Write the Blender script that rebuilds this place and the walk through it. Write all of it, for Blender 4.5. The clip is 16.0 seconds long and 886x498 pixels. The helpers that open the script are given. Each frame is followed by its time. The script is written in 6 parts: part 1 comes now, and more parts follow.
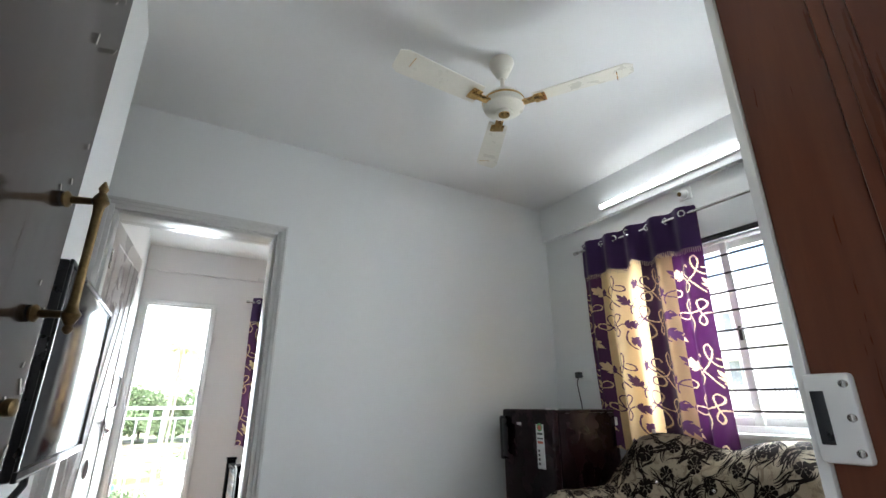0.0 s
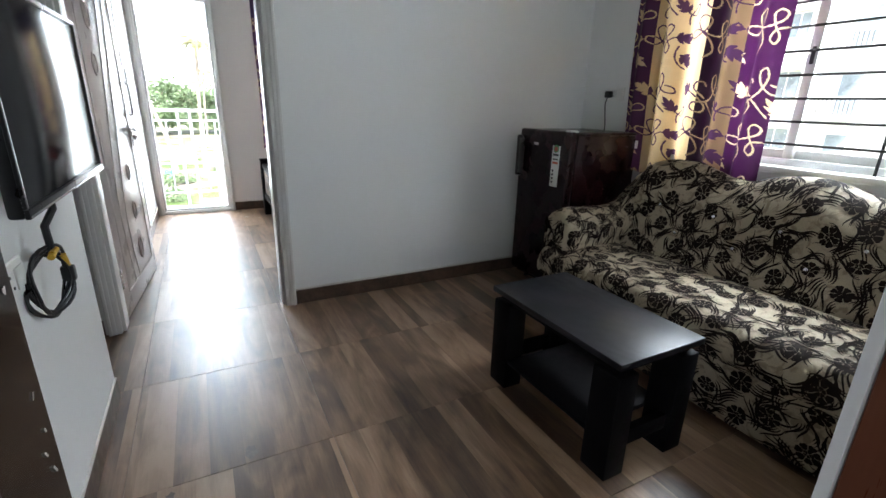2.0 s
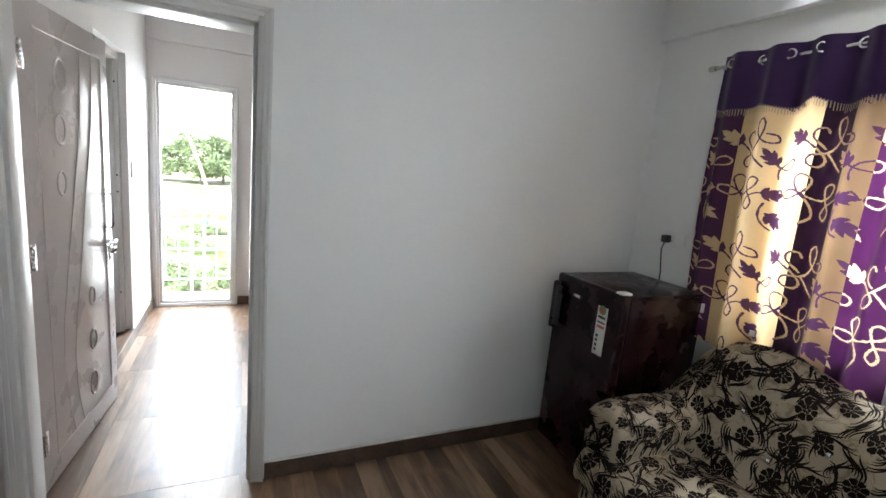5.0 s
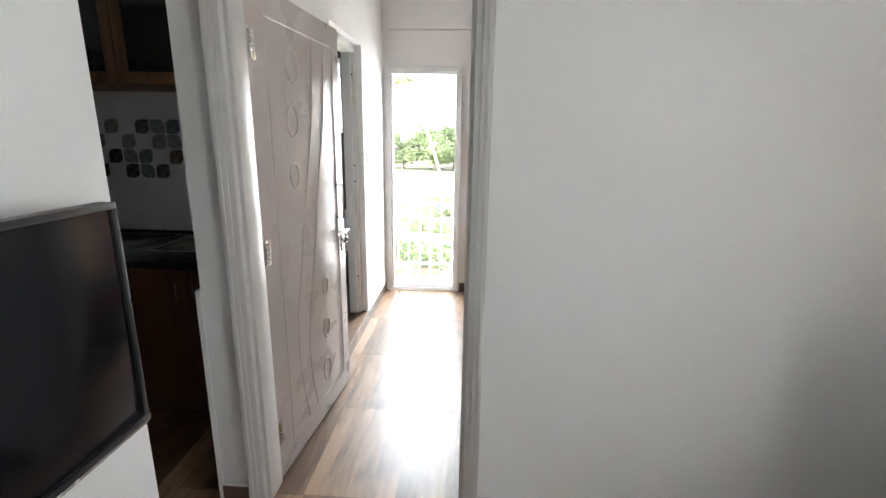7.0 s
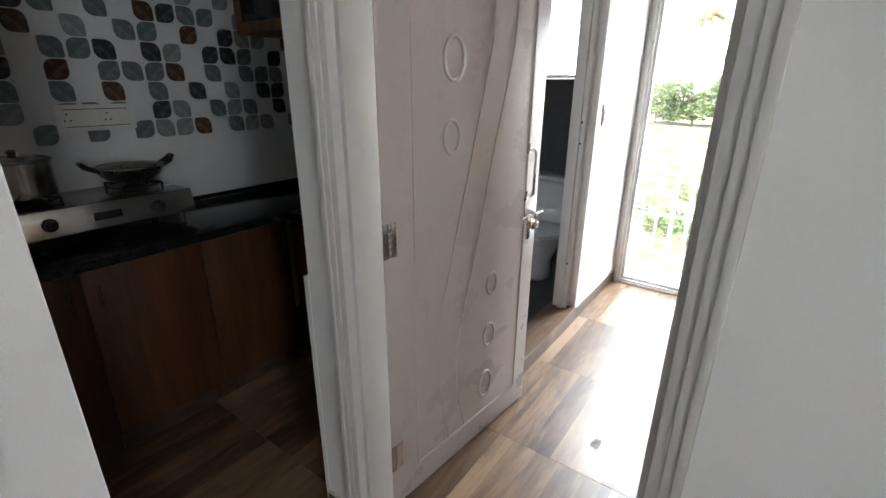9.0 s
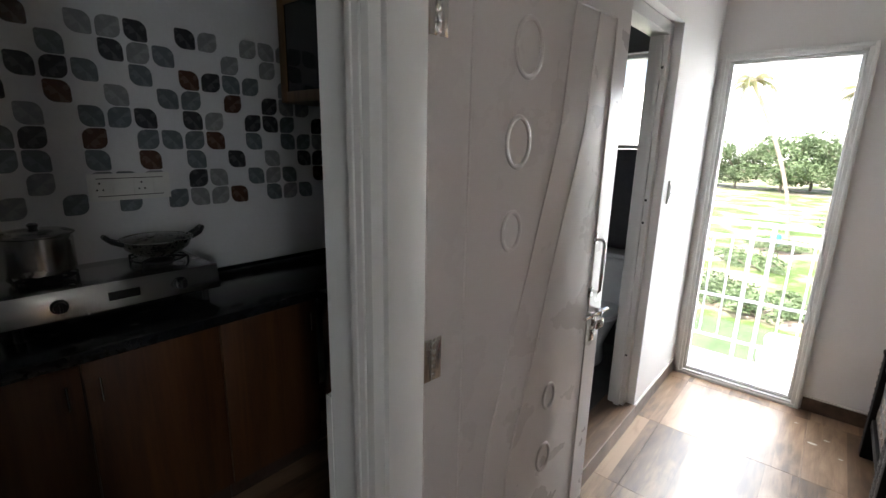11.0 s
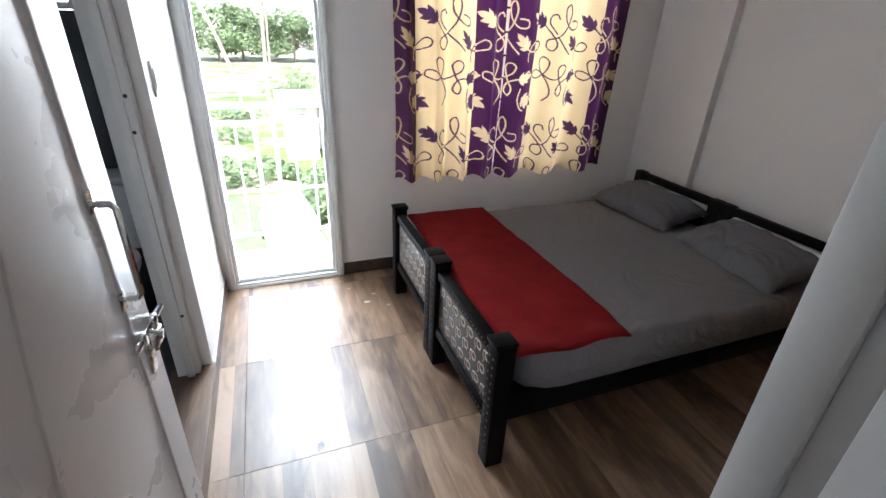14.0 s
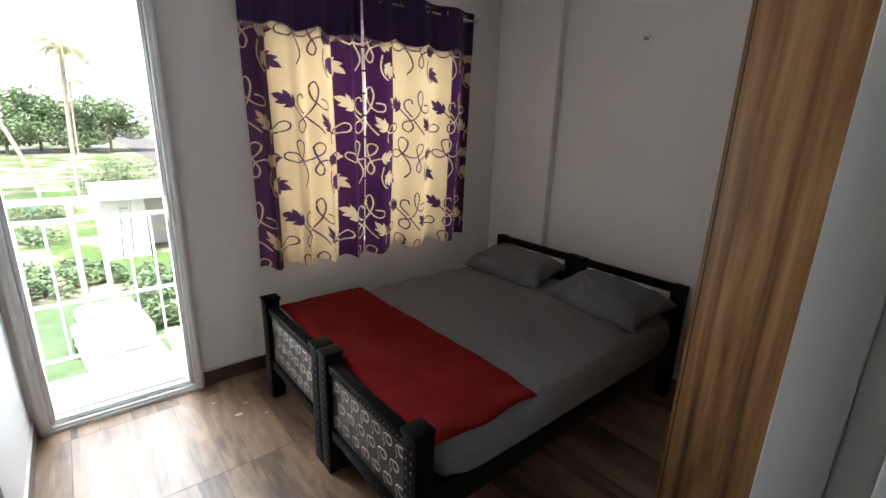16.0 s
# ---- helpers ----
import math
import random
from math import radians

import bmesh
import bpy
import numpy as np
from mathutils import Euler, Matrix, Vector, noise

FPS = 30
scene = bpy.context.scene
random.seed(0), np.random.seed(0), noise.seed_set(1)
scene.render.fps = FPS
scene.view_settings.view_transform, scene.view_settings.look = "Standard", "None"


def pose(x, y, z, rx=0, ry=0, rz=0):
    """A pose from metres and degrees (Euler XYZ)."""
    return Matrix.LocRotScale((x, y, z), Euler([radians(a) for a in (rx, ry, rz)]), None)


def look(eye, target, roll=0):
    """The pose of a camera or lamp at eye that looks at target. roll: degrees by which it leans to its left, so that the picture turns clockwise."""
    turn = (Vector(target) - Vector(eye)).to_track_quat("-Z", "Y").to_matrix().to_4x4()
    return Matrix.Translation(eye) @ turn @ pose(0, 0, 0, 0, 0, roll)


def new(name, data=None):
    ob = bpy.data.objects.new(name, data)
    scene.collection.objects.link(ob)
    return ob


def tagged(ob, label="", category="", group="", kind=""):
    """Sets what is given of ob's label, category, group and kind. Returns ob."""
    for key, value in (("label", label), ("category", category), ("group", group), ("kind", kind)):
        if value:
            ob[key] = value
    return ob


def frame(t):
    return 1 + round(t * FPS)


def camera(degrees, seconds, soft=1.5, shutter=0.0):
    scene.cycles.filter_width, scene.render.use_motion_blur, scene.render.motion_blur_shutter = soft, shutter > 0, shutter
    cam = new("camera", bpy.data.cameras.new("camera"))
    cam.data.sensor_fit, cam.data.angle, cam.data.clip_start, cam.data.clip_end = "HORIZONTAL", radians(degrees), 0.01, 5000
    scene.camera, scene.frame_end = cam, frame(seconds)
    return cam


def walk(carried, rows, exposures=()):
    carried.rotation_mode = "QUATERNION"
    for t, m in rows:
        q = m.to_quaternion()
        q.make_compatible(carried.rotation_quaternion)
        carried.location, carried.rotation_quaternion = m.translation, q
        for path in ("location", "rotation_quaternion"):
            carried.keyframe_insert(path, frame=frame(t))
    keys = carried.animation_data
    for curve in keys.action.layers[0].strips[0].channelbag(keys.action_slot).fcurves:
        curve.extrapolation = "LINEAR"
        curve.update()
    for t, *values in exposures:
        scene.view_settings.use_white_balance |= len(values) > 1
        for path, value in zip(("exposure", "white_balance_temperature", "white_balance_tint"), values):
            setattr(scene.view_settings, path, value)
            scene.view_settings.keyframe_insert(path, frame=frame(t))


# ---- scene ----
cam = camera(89.0, 16.0)
PATH = [
    (0, (0.366, 0.462, 1.097), (1.326, 2.094, 1.74), -0.2),
    (0.5, (0.364, 0.464, 1.081), (1.264, 2.217, 1.425), 0.3),
    (1, (0.377, 0.497, 0.985), (1.28, 2.280, 0.912), 0.5),
    (1.5, (0.411, 0.537, 1.01), (1.271, 2.325, 0.758), 2.7),
    (2, (0.458, 0.565, 1.19), (1.356, 2.244, 0.578), 1.6),
    (2.5, (0.517, 0.582, 1.313), (1.504, 2.189, 0.648), 2.9),
    (3, (0.578, 0.68, 1.357), (1.664, 2.218, 0.683), 4.0),
    (3.2, (0.595, 0.722, 1.376), (1.69, 2.252, 0.696), 3.9),
    (5.3, (0.763, 1.15, 1.568), (1.475, 2.992, 1.252), 5.4),
    (5.5, (0.765, 1.171, 1.564), (1.379, 3.047, 1.243), 5.1),
    (6, (0.748, 1.324, 1.567), (0.914, 3.28, 1.184), 1.8),
    (6.5, (0.729, 1.468, 1.558), (0.809, 3.421, 1.135), 1.2),
    (7, (0.794, 1.664, 1.523), (0.689, 3.601, 1.039), 0.9),
    (7.5, (0.853, 1.878, 1.522), (0.409, 3.733, 0.919), 2.1),
    (8, (0.883, 2.05, 1.5), (0.114, 3.786, 0.868), 2.4),
    (8.5, (0.868, 2.282, 1.506), (0.06, 3.992, 0.858), 3.1),
    (8.8, (0.877, 2.417, 1.493), (-0.1, 4.035, 0.84), 1.9),
    (9, (0.878, 2.439, 1.499), (-0.234, 3.955, 0.816), 0.3),
    (9.2, (0.892, 2.472, 1.492), (-0.376, 3.858, 0.804), -0.7),
    (11.5, (0.574, 2.689, 1.584), (-0.66, 4.21, 1.18), 1.1),
    (12, (0.505, 2.796, 1.572), (-0.525, 4.464, 1.176), 1.8),
    (12.5, (0.471, 2.936, 1.564), (-0.266, 4.753, 1.171), 3.1),
    (13, (0.455, 3.083, 1.557), (0.119, 4.914, 0.826), 3.1),
    (13.5, (0.434, 3.165, 1.555), (0.588, 4.959, 0.684), 3.9),
    (14, (0.362, 3.259, 1.547), (1.019, 4.93, 0.664), 2.5),
    (14.5, (0.313, 3.303, 1.538), (1.095, 4.924, 0.665), -0.0),
    (15, (0.303, 3.341, 1.527), (1.315, 4.832, 0.659), 1.0),
    (15.5, (0.297, 3.367, 1.518), (1.467, 4.814, 0.784), 1.6),
    (16, (0.304, 3.388, 1.525), (1.534, 4.865, 0.973), 1.8),
]
walk(cam, [(t, look(eye, target, roll)) for t, eye, target, roll in PATH], exposures=[(0, 2.68, 6340, 10), (1, 2.81, 6290, 10), (1.5, 2.65, 6290, 10), (2, 2.4, 6290, 10), (3, 2.25, 6290, 10), (5.5, 2.75, 6600, 12), (7, 2.85, 6800, 13), (9, 2.55, 6750, 13), (11.5, 1.95, 6750, 13), (12, 2.25, 6600, 12), (12.5, 2.3, 6500, 12), (13, 2.42, 6150, 12), (14, 2.27, 6150, 12), (14.5, 2.07, 6170, 12), (15, 1.98, 6330, 12), (16, 1.7, 6420, 11)])

# ---- daylight ----
world = bpy.data.worlds.new("world")
scene.world = world
world.use_nodes = True
sky = world.node_tree.nodes.new("ShaderNodeTexSky")
sky.sky_type, sky.sun_disc = "NISHITA", False
sky.sun_elevation, sky.sun_rotation = radians(58), radians(200)
sky.air_density, sky.dust_density = 1.0, 4.0
world.node_tree.links.new(sky.outputs[0], world.node_tree.nodes["Background"].inputs[0])
world.node_tree.nodes["Background"].inputs[1].default_value = 0.15
sun = new("sun", bpy.data.lights.new("sun", "SUN"))
sun.data.energy, sun.data.angle, sun.data.color = 5.0, radians(8), (1, 0.97, 0.92)
sun.matrix_world = look((-5, -14, 24), (0, 0, 0))


def window_light(name, eye, target, w, h, power):
    """An area lamp that stands in for the sky's light, in or beyond an opening."""
    ob = new(name, bpy.data.lights.new(name, "AREA"))
    ob.data.shape, ob.data.size, ob.data.size_y, ob.data.energy = "RECTANGLE", w, h, power
    ob.data.color = (0.87, 0.95, 1.0)
    ob.matrix_world = look(eye, target)
    return ob


window_light("window_light_living", (3.30, 1.84, 1.50), (0, 1.84, 1.25), 1.2, 1.1, 18)
window_light("window_light_balcony", (0.36, 6.14, 1.15), (0.36, 0, 0.75), 0.62, 1.95, 9.0)
window_light("window_light_bedroom", (1.85, 6.40, 1.52), (1.85, 4.66, 0.9), 1.3, 1.35, 13.0)
# lamps added outside, high over the openings, to stand in for the upper sky
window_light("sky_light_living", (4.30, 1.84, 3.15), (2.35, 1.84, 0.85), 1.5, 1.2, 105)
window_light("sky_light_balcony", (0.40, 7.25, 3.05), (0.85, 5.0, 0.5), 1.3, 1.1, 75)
# added fill lamp by the opening of the unseen corridor
window_light("corridor_light", (-0.9, -0.55, 1.6), (2, -0.5, 1.2), 0.9, 1.1, 0.9)

# ---- materials ----


class Nodes:
    """A small writer of node materials."""

    def __init__(self, name):
        self.mat = bpy.data.materials.new(name)
        self.mat.use_nodes = True
        self.tree = self.mat.node_tree
        self.bsdf = self.tree.nodes["Principled BSDF"]
        self.out = self.tree.nodes["Material Output"]
        self.coord = None

    def n(self, kind, ins=None, **props):
        node = self.tree.nodes.new("ShaderNode" + kind)
        if "operation" in props:
            node.operation = props["operation"]
        if "use_clamp" in props:
            node.use_clamp = props["use_clamp"]
        if "data_type" in props:
            node.data_type, node.blend_type = props["data_type"], props["blend_type"]
        if "feature" in props:
            node.feature = props["feature"]
        if "voronoi_dimensions" in props:
            node.voronoi_dimensions = props["voronoi_dimensions"]
        if "noise_dimensions" in props:
            node.noise_dimensions = props["noise_dimensions"]
        for k, v in (ins or {}).items():
            self.put(node.inputs[k], v)
        return node

    def put(self, socket, v):
        if isinstance(v, bpy.types.NodeSocket):
            self.tree.links.new(v, socket)
        elif isinstance(v, bpy.types.Node):
            self.tree.links.new(v.outputs[0], socket)
        else:
            socket.default_value = (*v, 1) if isinstance(v, tuple) and len(v) == 3 and socket.type == "RGBA" else v

    def place(self, scale=(1, 1, 1), space="Object"):
        c = self.n("TexCoord")
        return self.n("Mapping", {0: c.outputs[space], "Scale": scale})

    def noise(self, vec, scale, detail=4.0, rough=0.55, distort=0.0):
        return self.n("TexNoise", {"Vector": vec, "Scale": scale, "Detail": detail, "Roughness": rough, "Distortion": distort})

    def ramp(self, fac, *stops, interp="LINEAR"):
        r = self.n("ValToRGB", {0: fac})
        r.color_ramp.interpolation = interp
        e = r.color_ramp.elements
        while len(e) < len(stops):
            e.new(0.5)
        for el, (p, c) in zip(e, stops):
            el.position, el.color = p, (*c, 1) if isinstance(c, tuple) else (c, c, c, 1)
        return r

    def math(self, op, a, b=0.0, clamp=False):
        m = self.n("Math", {0: a, 1: b}, operation=op, use_clamp=clamp)
        return m

    def mix(self, fac, a, b, blend="MIX"):
        m = self.n("Mix", data_type="RGBA", blend_type=blend)
        self.put(m.inputs[0], fac), self.put(m.inputs[6], a), self.put(m.inputs[7], b)
        return m.outputs[2]

    def set(self, **ins):
        for k, v in ins.items():
            self.put(self.bsdf.inputs[k.replace("_", " ")], v)
        return self

    def bump(self, height, strength=0.2, distance=0.01):
        b = self.n("Bump", {"Height": height, "Strength": strength, "Distance": distance})
        self.put(self.bsdf.inputs["Normal"], b.outputs[0])
        return self


def plain(name, colour, rough=0.5, metal=0.0, vary=0.06, scale=6.0, grain=60.0, relief=0.05, coat=0.0, rv=0.05, spec=0.5):
    """A surface with soft stains and fine grain."""
    m = Nodes(name)
    p = m.place()
    big, fine = m.noise(p, scale, 3), m.noise(p, grain, 4)
    f = m.math("ADD", m.math("MULTIPLY", big, 0.65), m.math("MULTIPLY", fine, 0.35))
    lo, hi = (tuple(max(0, c * (1 + s * vary * 2)) for c in colour) for s in (-1, 1))
    m.set(Base_Color=m.ramp(f, (0.3, lo), (0.7, hi)), Metallic=metal, Specular_IOR_Level=spec)
    m.set(Roughness=m.ramp(m.noise(p, scale * 2.3, 4), (0.3, max(0.02, rough - rv)), (0.7, min(1, rough + rv * 1.3))))
    if coat:
        m.set(Coat_Weight=coat, Coat_Roughness=rough)
    if relief:
        m.bump(fine, relief, 0.002)
    return m.mat


WALL = plain("wall_paint", (0.715, 0.72, 0.715), 0.7, vary=0.012, scale=1.2, grain=180, relief=0.06)
WALL_BED = plain("bedroom_wall_paint", (0.73, 0.71, 0.70), 0.7, vary=0.012, scale=1.2, grain=180, relief=0.06)
CEILING = plain("ceiling_paint", (0.74, 0.74, 0.73), 0.8, vary=0.01, scale=1.0, grain=150, relief=0.05)
GREY_PAINT = plain("grey_gloss_paint", (0.58, 0.57, 0.555), 0.32, vary=0.006, scale=2, grain=60, relief=0.03, rv=0.015)
LEAF_PAINT = plain("warm_grey_enamel", (0.50, 0.455, 0.437), 0.28, vary=0.008, scale=2, grain=50, relief=0.04, rv=0.03, spec=0.16, coat=0.08)
STEEL = plain("brushed_steel", (0.60, 0.59, 0.57), 0.24, 1.0, 0.02, 6, 200, 0.02, rv=0.03)
DARK_STEEL = plain("burnt_steel", (0.17, 0.155, 0.14), 0.28, 1.0, 0.2, 20, 120, 0.05)
CHROME = plain("chrome", (0.72, 0.72, 0.72), 0.12, 1.0, 0.03, 20, 120, 0.0)
BRASS = plain("aged_brass", (0.17, 0.115, 0.055), 0.36, 1.0, 0.22, 30, 140, 0.1)
BLACK_PLASTIC = plain("black_plastic", (0.012, 0.012, 0.014), 0.3, 0, 0.1, 9, 120, 0.03)
SCREEN = plain("television_screen", (0.006, 0.006, 0.008), 0.12, 0, 0.05, 3, 40, 0.0, rv=0.02, spec=0.2)
FRIDGE = plain("maroon_enamel", (0.012, 0.003, 0.004), 0.26, 0, 0.06, 3, 120, 0.03, spec=0.25)
WHITE_PLASTIC = plain("white_plastic", (0.74, 0.74, 0.72), 0.35, 0, 0.02, 8, 90, 0.02)
UPVC = plain("white_window_frame", (0.70, 0.70, 0.69), 0.35, 0, 0.03, 6, 90, 0.03)
IVORY = plain("ivory_enamel", (0.68, 0.65, 0.57), 0.3, 0, 0.03, 6, 90, 0.02)
GOLD = plain("gold_trim", (0.62, 0.40, 0.16), 0.25, 1.0, 0.08, 20, 100, 0.0)
GRILLE = plain("black_iron", (0.02, 0.02, 0.022), 0.5, 0.2, 0.15, 20, 120, 0.1)
BED_BLACK = plain("black_lacquered_wood", (0.006, 0.0055, 0.006), 0.45, 0, 0.15, 12, 90, 0.08, spec=0.05)
BED_PANEL = plain("dark_grey_panel", (0.028, 0.026, 0.027), 0.35, 0, 0.15, 12, 90, 0.06)
BED_RING = plain("champagne_print", (0.40, 0.34, 0.29), 0.4, 0.3, 0.1, 20, 90, 0.0)
CREAM_PAD = plain("cream_leatherette", (0.66, 0.62, 0.58), 0.4, 0, 0.04, 8, 90, 0.05)
GRANITE = plain("black_granite", (0.010, 0.011, 0.013), 0.14, 0, 0.4, 40, 260, 0.02, spec=0.35)
TILE_WHITE = plain("white_wall_tile", (0.74, 0.75, 0.77), 0.2, 0, 0.03, 4, 60, 0.02)
DARK_TILE = plain("dark_grey_tile", (0.06, 0.062, 0.066), 0.35, 0, 0.15, 5, 60, 0.05)
CERAMIC = plain("white_ceramic", (0.75, 0.76, 0.77), 0.12, 0, 0.02, 4, 60, 0.0)
SKIRT = plain("brown_skirting_tile", (0.075, 0.046, 0.032), 0.35, 0, 0.3, 9, 40, 0.05)
SKIRT_LIP = plain("white_grout", (0.6, 0.58, 0.54), 0.8, 0, 0.1, 12, 90, 0.05)
RED_CLOTH = plain("dark_red_fleece", (0.150, 0.0085, 0.0085), 0.95, 0, 0.12, 7, 420, 0.35, spec=0.08)
PAPER = plain("white_sticker", (0.62, 0.62, 0.60), 0.5, 0, 0.03, 9, 90, 0.0)
YELLOW = plain("yellow_plug", (0.55, 0.33, 0.02), 0.45, 0, 0.05, 9, 90, 0.0)
GREEN_INK = plain("green_ink", (0.07, 0.30, 0.10), 0.5, 0, 0.05, 9, 90, 0.0)
RED_INK = plain("red_ink", (0.45, 0.10, 0.06), 0.5, 0, 0.05, 9, 90, 0.0)
BLACK_INK = plain("black_ink", (0.03, 0.03, 0.03), 0.5, 0, 0.05, 9, 90, 0.0)
STAIN = plain("scuff", (0.10, 0.075, 0.06), 0.5, 0, 0.3, 20, 90, 0.0)


def wood(name, dark, mid, light, along=2, scale=1.0, rough=0.35, rnd=True, stretch=0.06, coat=0.0, tight=0.18, swirl=1.2):
    """Wood with grain along one axis (0, 1, 2)."""
    m = Nodes(name)
    s = [9.0 * scale] * 3
    s[along] = 9.0 * scale * stretch
    p = m.place(tuple(s))
    vec = p.outputs[0]
    if rnd:
        info = m.n("ObjectInfo")
        off = m.n("CombineXYZ", {0: m.math("MULTIPLY", info.outputs["Random"], 37.0), 1: m.math("MULTIPLY", info.outputs["Random"], 91.0)})
        vec = m.n("VectorMath", {0: vec, 1: off.outputs[0]}, operation="ADD").outputs[0]
    a = m.noise(vec, 1.0, 6, 0.6, swirl)
    b = m.noise(vec, 7.0, 5, 0.65)
    f = m.math("ADD", m.math("MULTIPLY", a, 0.72), m.math("MULTIPLY", b, 0.28))
    m.set(Base_Color=m.ramp(f, (0.5 - tight, dark), (0.5, mid), (0.5 + tight, light)))
    m.set(Roughness=m.ramp(b, (0.3, rough - 0.05), (0.7, rough + 0.08)), Specular_IOR_Level=0.35)
    if coat:
        m.set(Coat_Weight=coat, Coat_Roughness=0.07)
    m.bump(b, 0.08, 0.002)
    return m.mat


WARDROBE_WOOD = wood("walnut_laminate", (0.080, 0.032, 0.012), (0.25, 0.122, 0.048), (0.39, 0.215, 0.098), 2, 0.5, 0.4, tight=0.15, swirl=3.6)
KITCHEN_WOOD = wood("kitchen_laminate", (0.046, 0.017, 0.006), (0.085, 0.034, 0.013), (0.13, 0.056, 0.022), 2, 1.0, 0.4)
CABINET_WOOD = wood("oak_laminate", (0.11, 0.052, 0.020), (0.21, 0.110, 0.045), (0.32, 0.18, 0.08), 2, 1.0, 0.4)
DOOR_WOOD = wood("dark_varnished_wood", (0.016, 0.010, 0.008), (0.032, 0.020, 0.015), (0.060, 0.038, 0.028), 2, 0.7, 0.2, coat=0.6)
FRAME_WOOD = wood("red_brown_varnished_wood", (0.055, 0.015, 0.008), (0.085, 0.026, 0.013), (0.125, 0.042, 0.021), 2, 0.9, 0.3)


def floor_tile_material():
    """Glazed floor tile printed as planks of wood that run along y."""
    m = Nodes("wood_look_floor_tile")
    c = m.n("TexCoord")
    info = m.n("ObjectInfo")
    sep = m.n("SeparateXYZ", {0: c.outputs["Object"]})
    x = m.math("ADD", sep.outputs[0], m.math("MULTIPLY", info.outputs["Random"], 57.0))
    y = m.math("ADD", sep.outputs[1], m.math("MULTIPLY", info.outputs["Random"], 23.0))
    strip = m.math("FLOOR", m.math("MULTIPLY", x, 9.2))
    tone = m.n("TexWhiteNoise", {1: strip}, noise_dimensions="1D")
    vec = m.n("CombineXYZ", {0: x, 1: y, 2: m.math("MULTIPLY", strip, 3.7)})
    broad = m.noise(m.n("Mapping", {0: vec.outputs[0], "Scale": (9, 2.4, 1)}), 1.0, 4, 0.5, 1.1)
    mp = m.n("Mapping", {0: vec.outputs[0], "Scale": (30, 2.2, 1)})
    a = m.noise(mp, 1.0, 6, 0.62, 0.5)
    b = m.noise(mp, 5.0, 5, 0.7)
    g = m.math("ADD", m.math("MULTIPLY", broad, 0.52), m.math("ADD", m.math("MULTIPLY", tone.outputs[0], 0.24), m.math("ADD", m.math("MULTIPLY", a, 0.26), m.math("MULTIPLY", b, 0.14))))
    col = m.ramp(g, (0.39, (0.050, 0.025, 0.012)), (0.50, (0.115, 0.063, 0.034)), (0.60, (0.215, 0.130, 0.076)), (0.72, (0.34, 0.225, 0.142)))
    blotch = m.noise(m.n("Mapping", {0: c.outputs["Object"], "Scale": (2.2, 2.2, 2.2)}), 1.0, 5, 0.6)
    m.set(Base_Color=m.mix(m.math("MULTIPLY", blotch, 0.15), col, (0.16, 0.105, 0.072)))
    m.set(Roughness=m.ramp(m.math("ADD", m.math("MULTIPLY", b, 0.5), m.math("MULTIPLY", blotch, 0.5)), (0.3, 0.30), (0.7, 0.46)))
    m.set(Specular_IOR_Level=0.75)
    m.bump(m.math("ADD", b, m.math("MULTIPLY", broad, 0.4)), 0.14, 0.002)
    return m.mat


FLOOR = floor_tile_material()
GROUT = plain("brown_grout", (0.17, 0.115, 0.08), 0.8, 0, 0.15, 9, 120, 0.1)


def cloth(name, colour, thin, sheen=0.0, weave=700.0):
    """Woven cloth that lets some light through."""
    m = Nodes(name)
    p = m.place()
    fine, big = m.noise(p, weave, 2), m.noise(p, 5, 3)
    col = m.ramp(m.math("ADD", m.math("MULTIPLY", fine, 0.5), m.math("MULTIPLY", big, 0.5)), (0.3, tuple(c * 0.86 for c in colour)), (0.7, tuple(c * 1.1 for c in colour)))
    m.set(Base_Color=col, Roughness=0.85, Sheen_Weight=sheen)
    m.bump(fine, 0.15, 0.001)
    if thin:
        tr = m.n("BsdfTranslucent", {0: col})
        mixed = m.n("MixShader", {0: thin, 1: m.bsdf.outputs[0], 2: tr.outputs[0]})
        m.put(m.out.inputs[0], mixed.outputs[0])
    return m.mat


PURPLE = cloth("purple_curtain_cloth", (0.070, 0.014, 0.068), 0.16, 0.1)
DEEP_PURPLE = cloth("deep_purple_valance_cloth", (0.040, 0.010, 0.075), 0.06, 0.15)
CREAM = cloth("cream_curtain_cloth", (0.67, 0.49, 0.28), 0.28, 0.05)
# darker copies of purple and cream: the shade of the folds is coloured in
SHADED_PURPLE = cloth("shade_painted_purple_cloth", (0.030, 0.008, 0.026), 0.04, 0.1)
SHADED_CREAM = cloth("shade_painted_cream_cloth", (0.34, 0.215, 0.12), 0.10, 0.05)
VINE_PURPLE = cloth("purple_vine_weave", (0.085, 0.030, 0.085), 0.16)
VINE_CREAM = cloth("cream_vine_weave", (0.66, 0.49, 0.29), 0.26)
FRINGE = cloth("beige_fringe", (0.40, 0.32, 0.25), 0.2)


def sheet_material(name, colour):
    m = Nodes(name)
    p = m.place()
    fine = m.noise(p, 600, 2)
    wr = m.math("ABSOLUTE", m.math("SUBTRACT", m.noise(p, 3.4, 4, 0.45, 1.8), 0.5))
    m.set(Base_Color=m.ramp(fine, (0.3, tuple(c * 0.9 for c in colour)), (0.7, tuple(c * 1.1 for c in colour))), Roughness=0.85, Specular_IOR_Level=0.2)
    m.bump(m.math("ADD", wr, m.math("MULTIPLY", fine, 0.02)), 0.55, 0.09)
    return m.mat


SHEET = sheet_material("grey_bed_sheet", (0.165, 0.155, 0.157))
PILLOW = sheet_material("grey_pillow_case", (0.125, 0.121, 0.125))


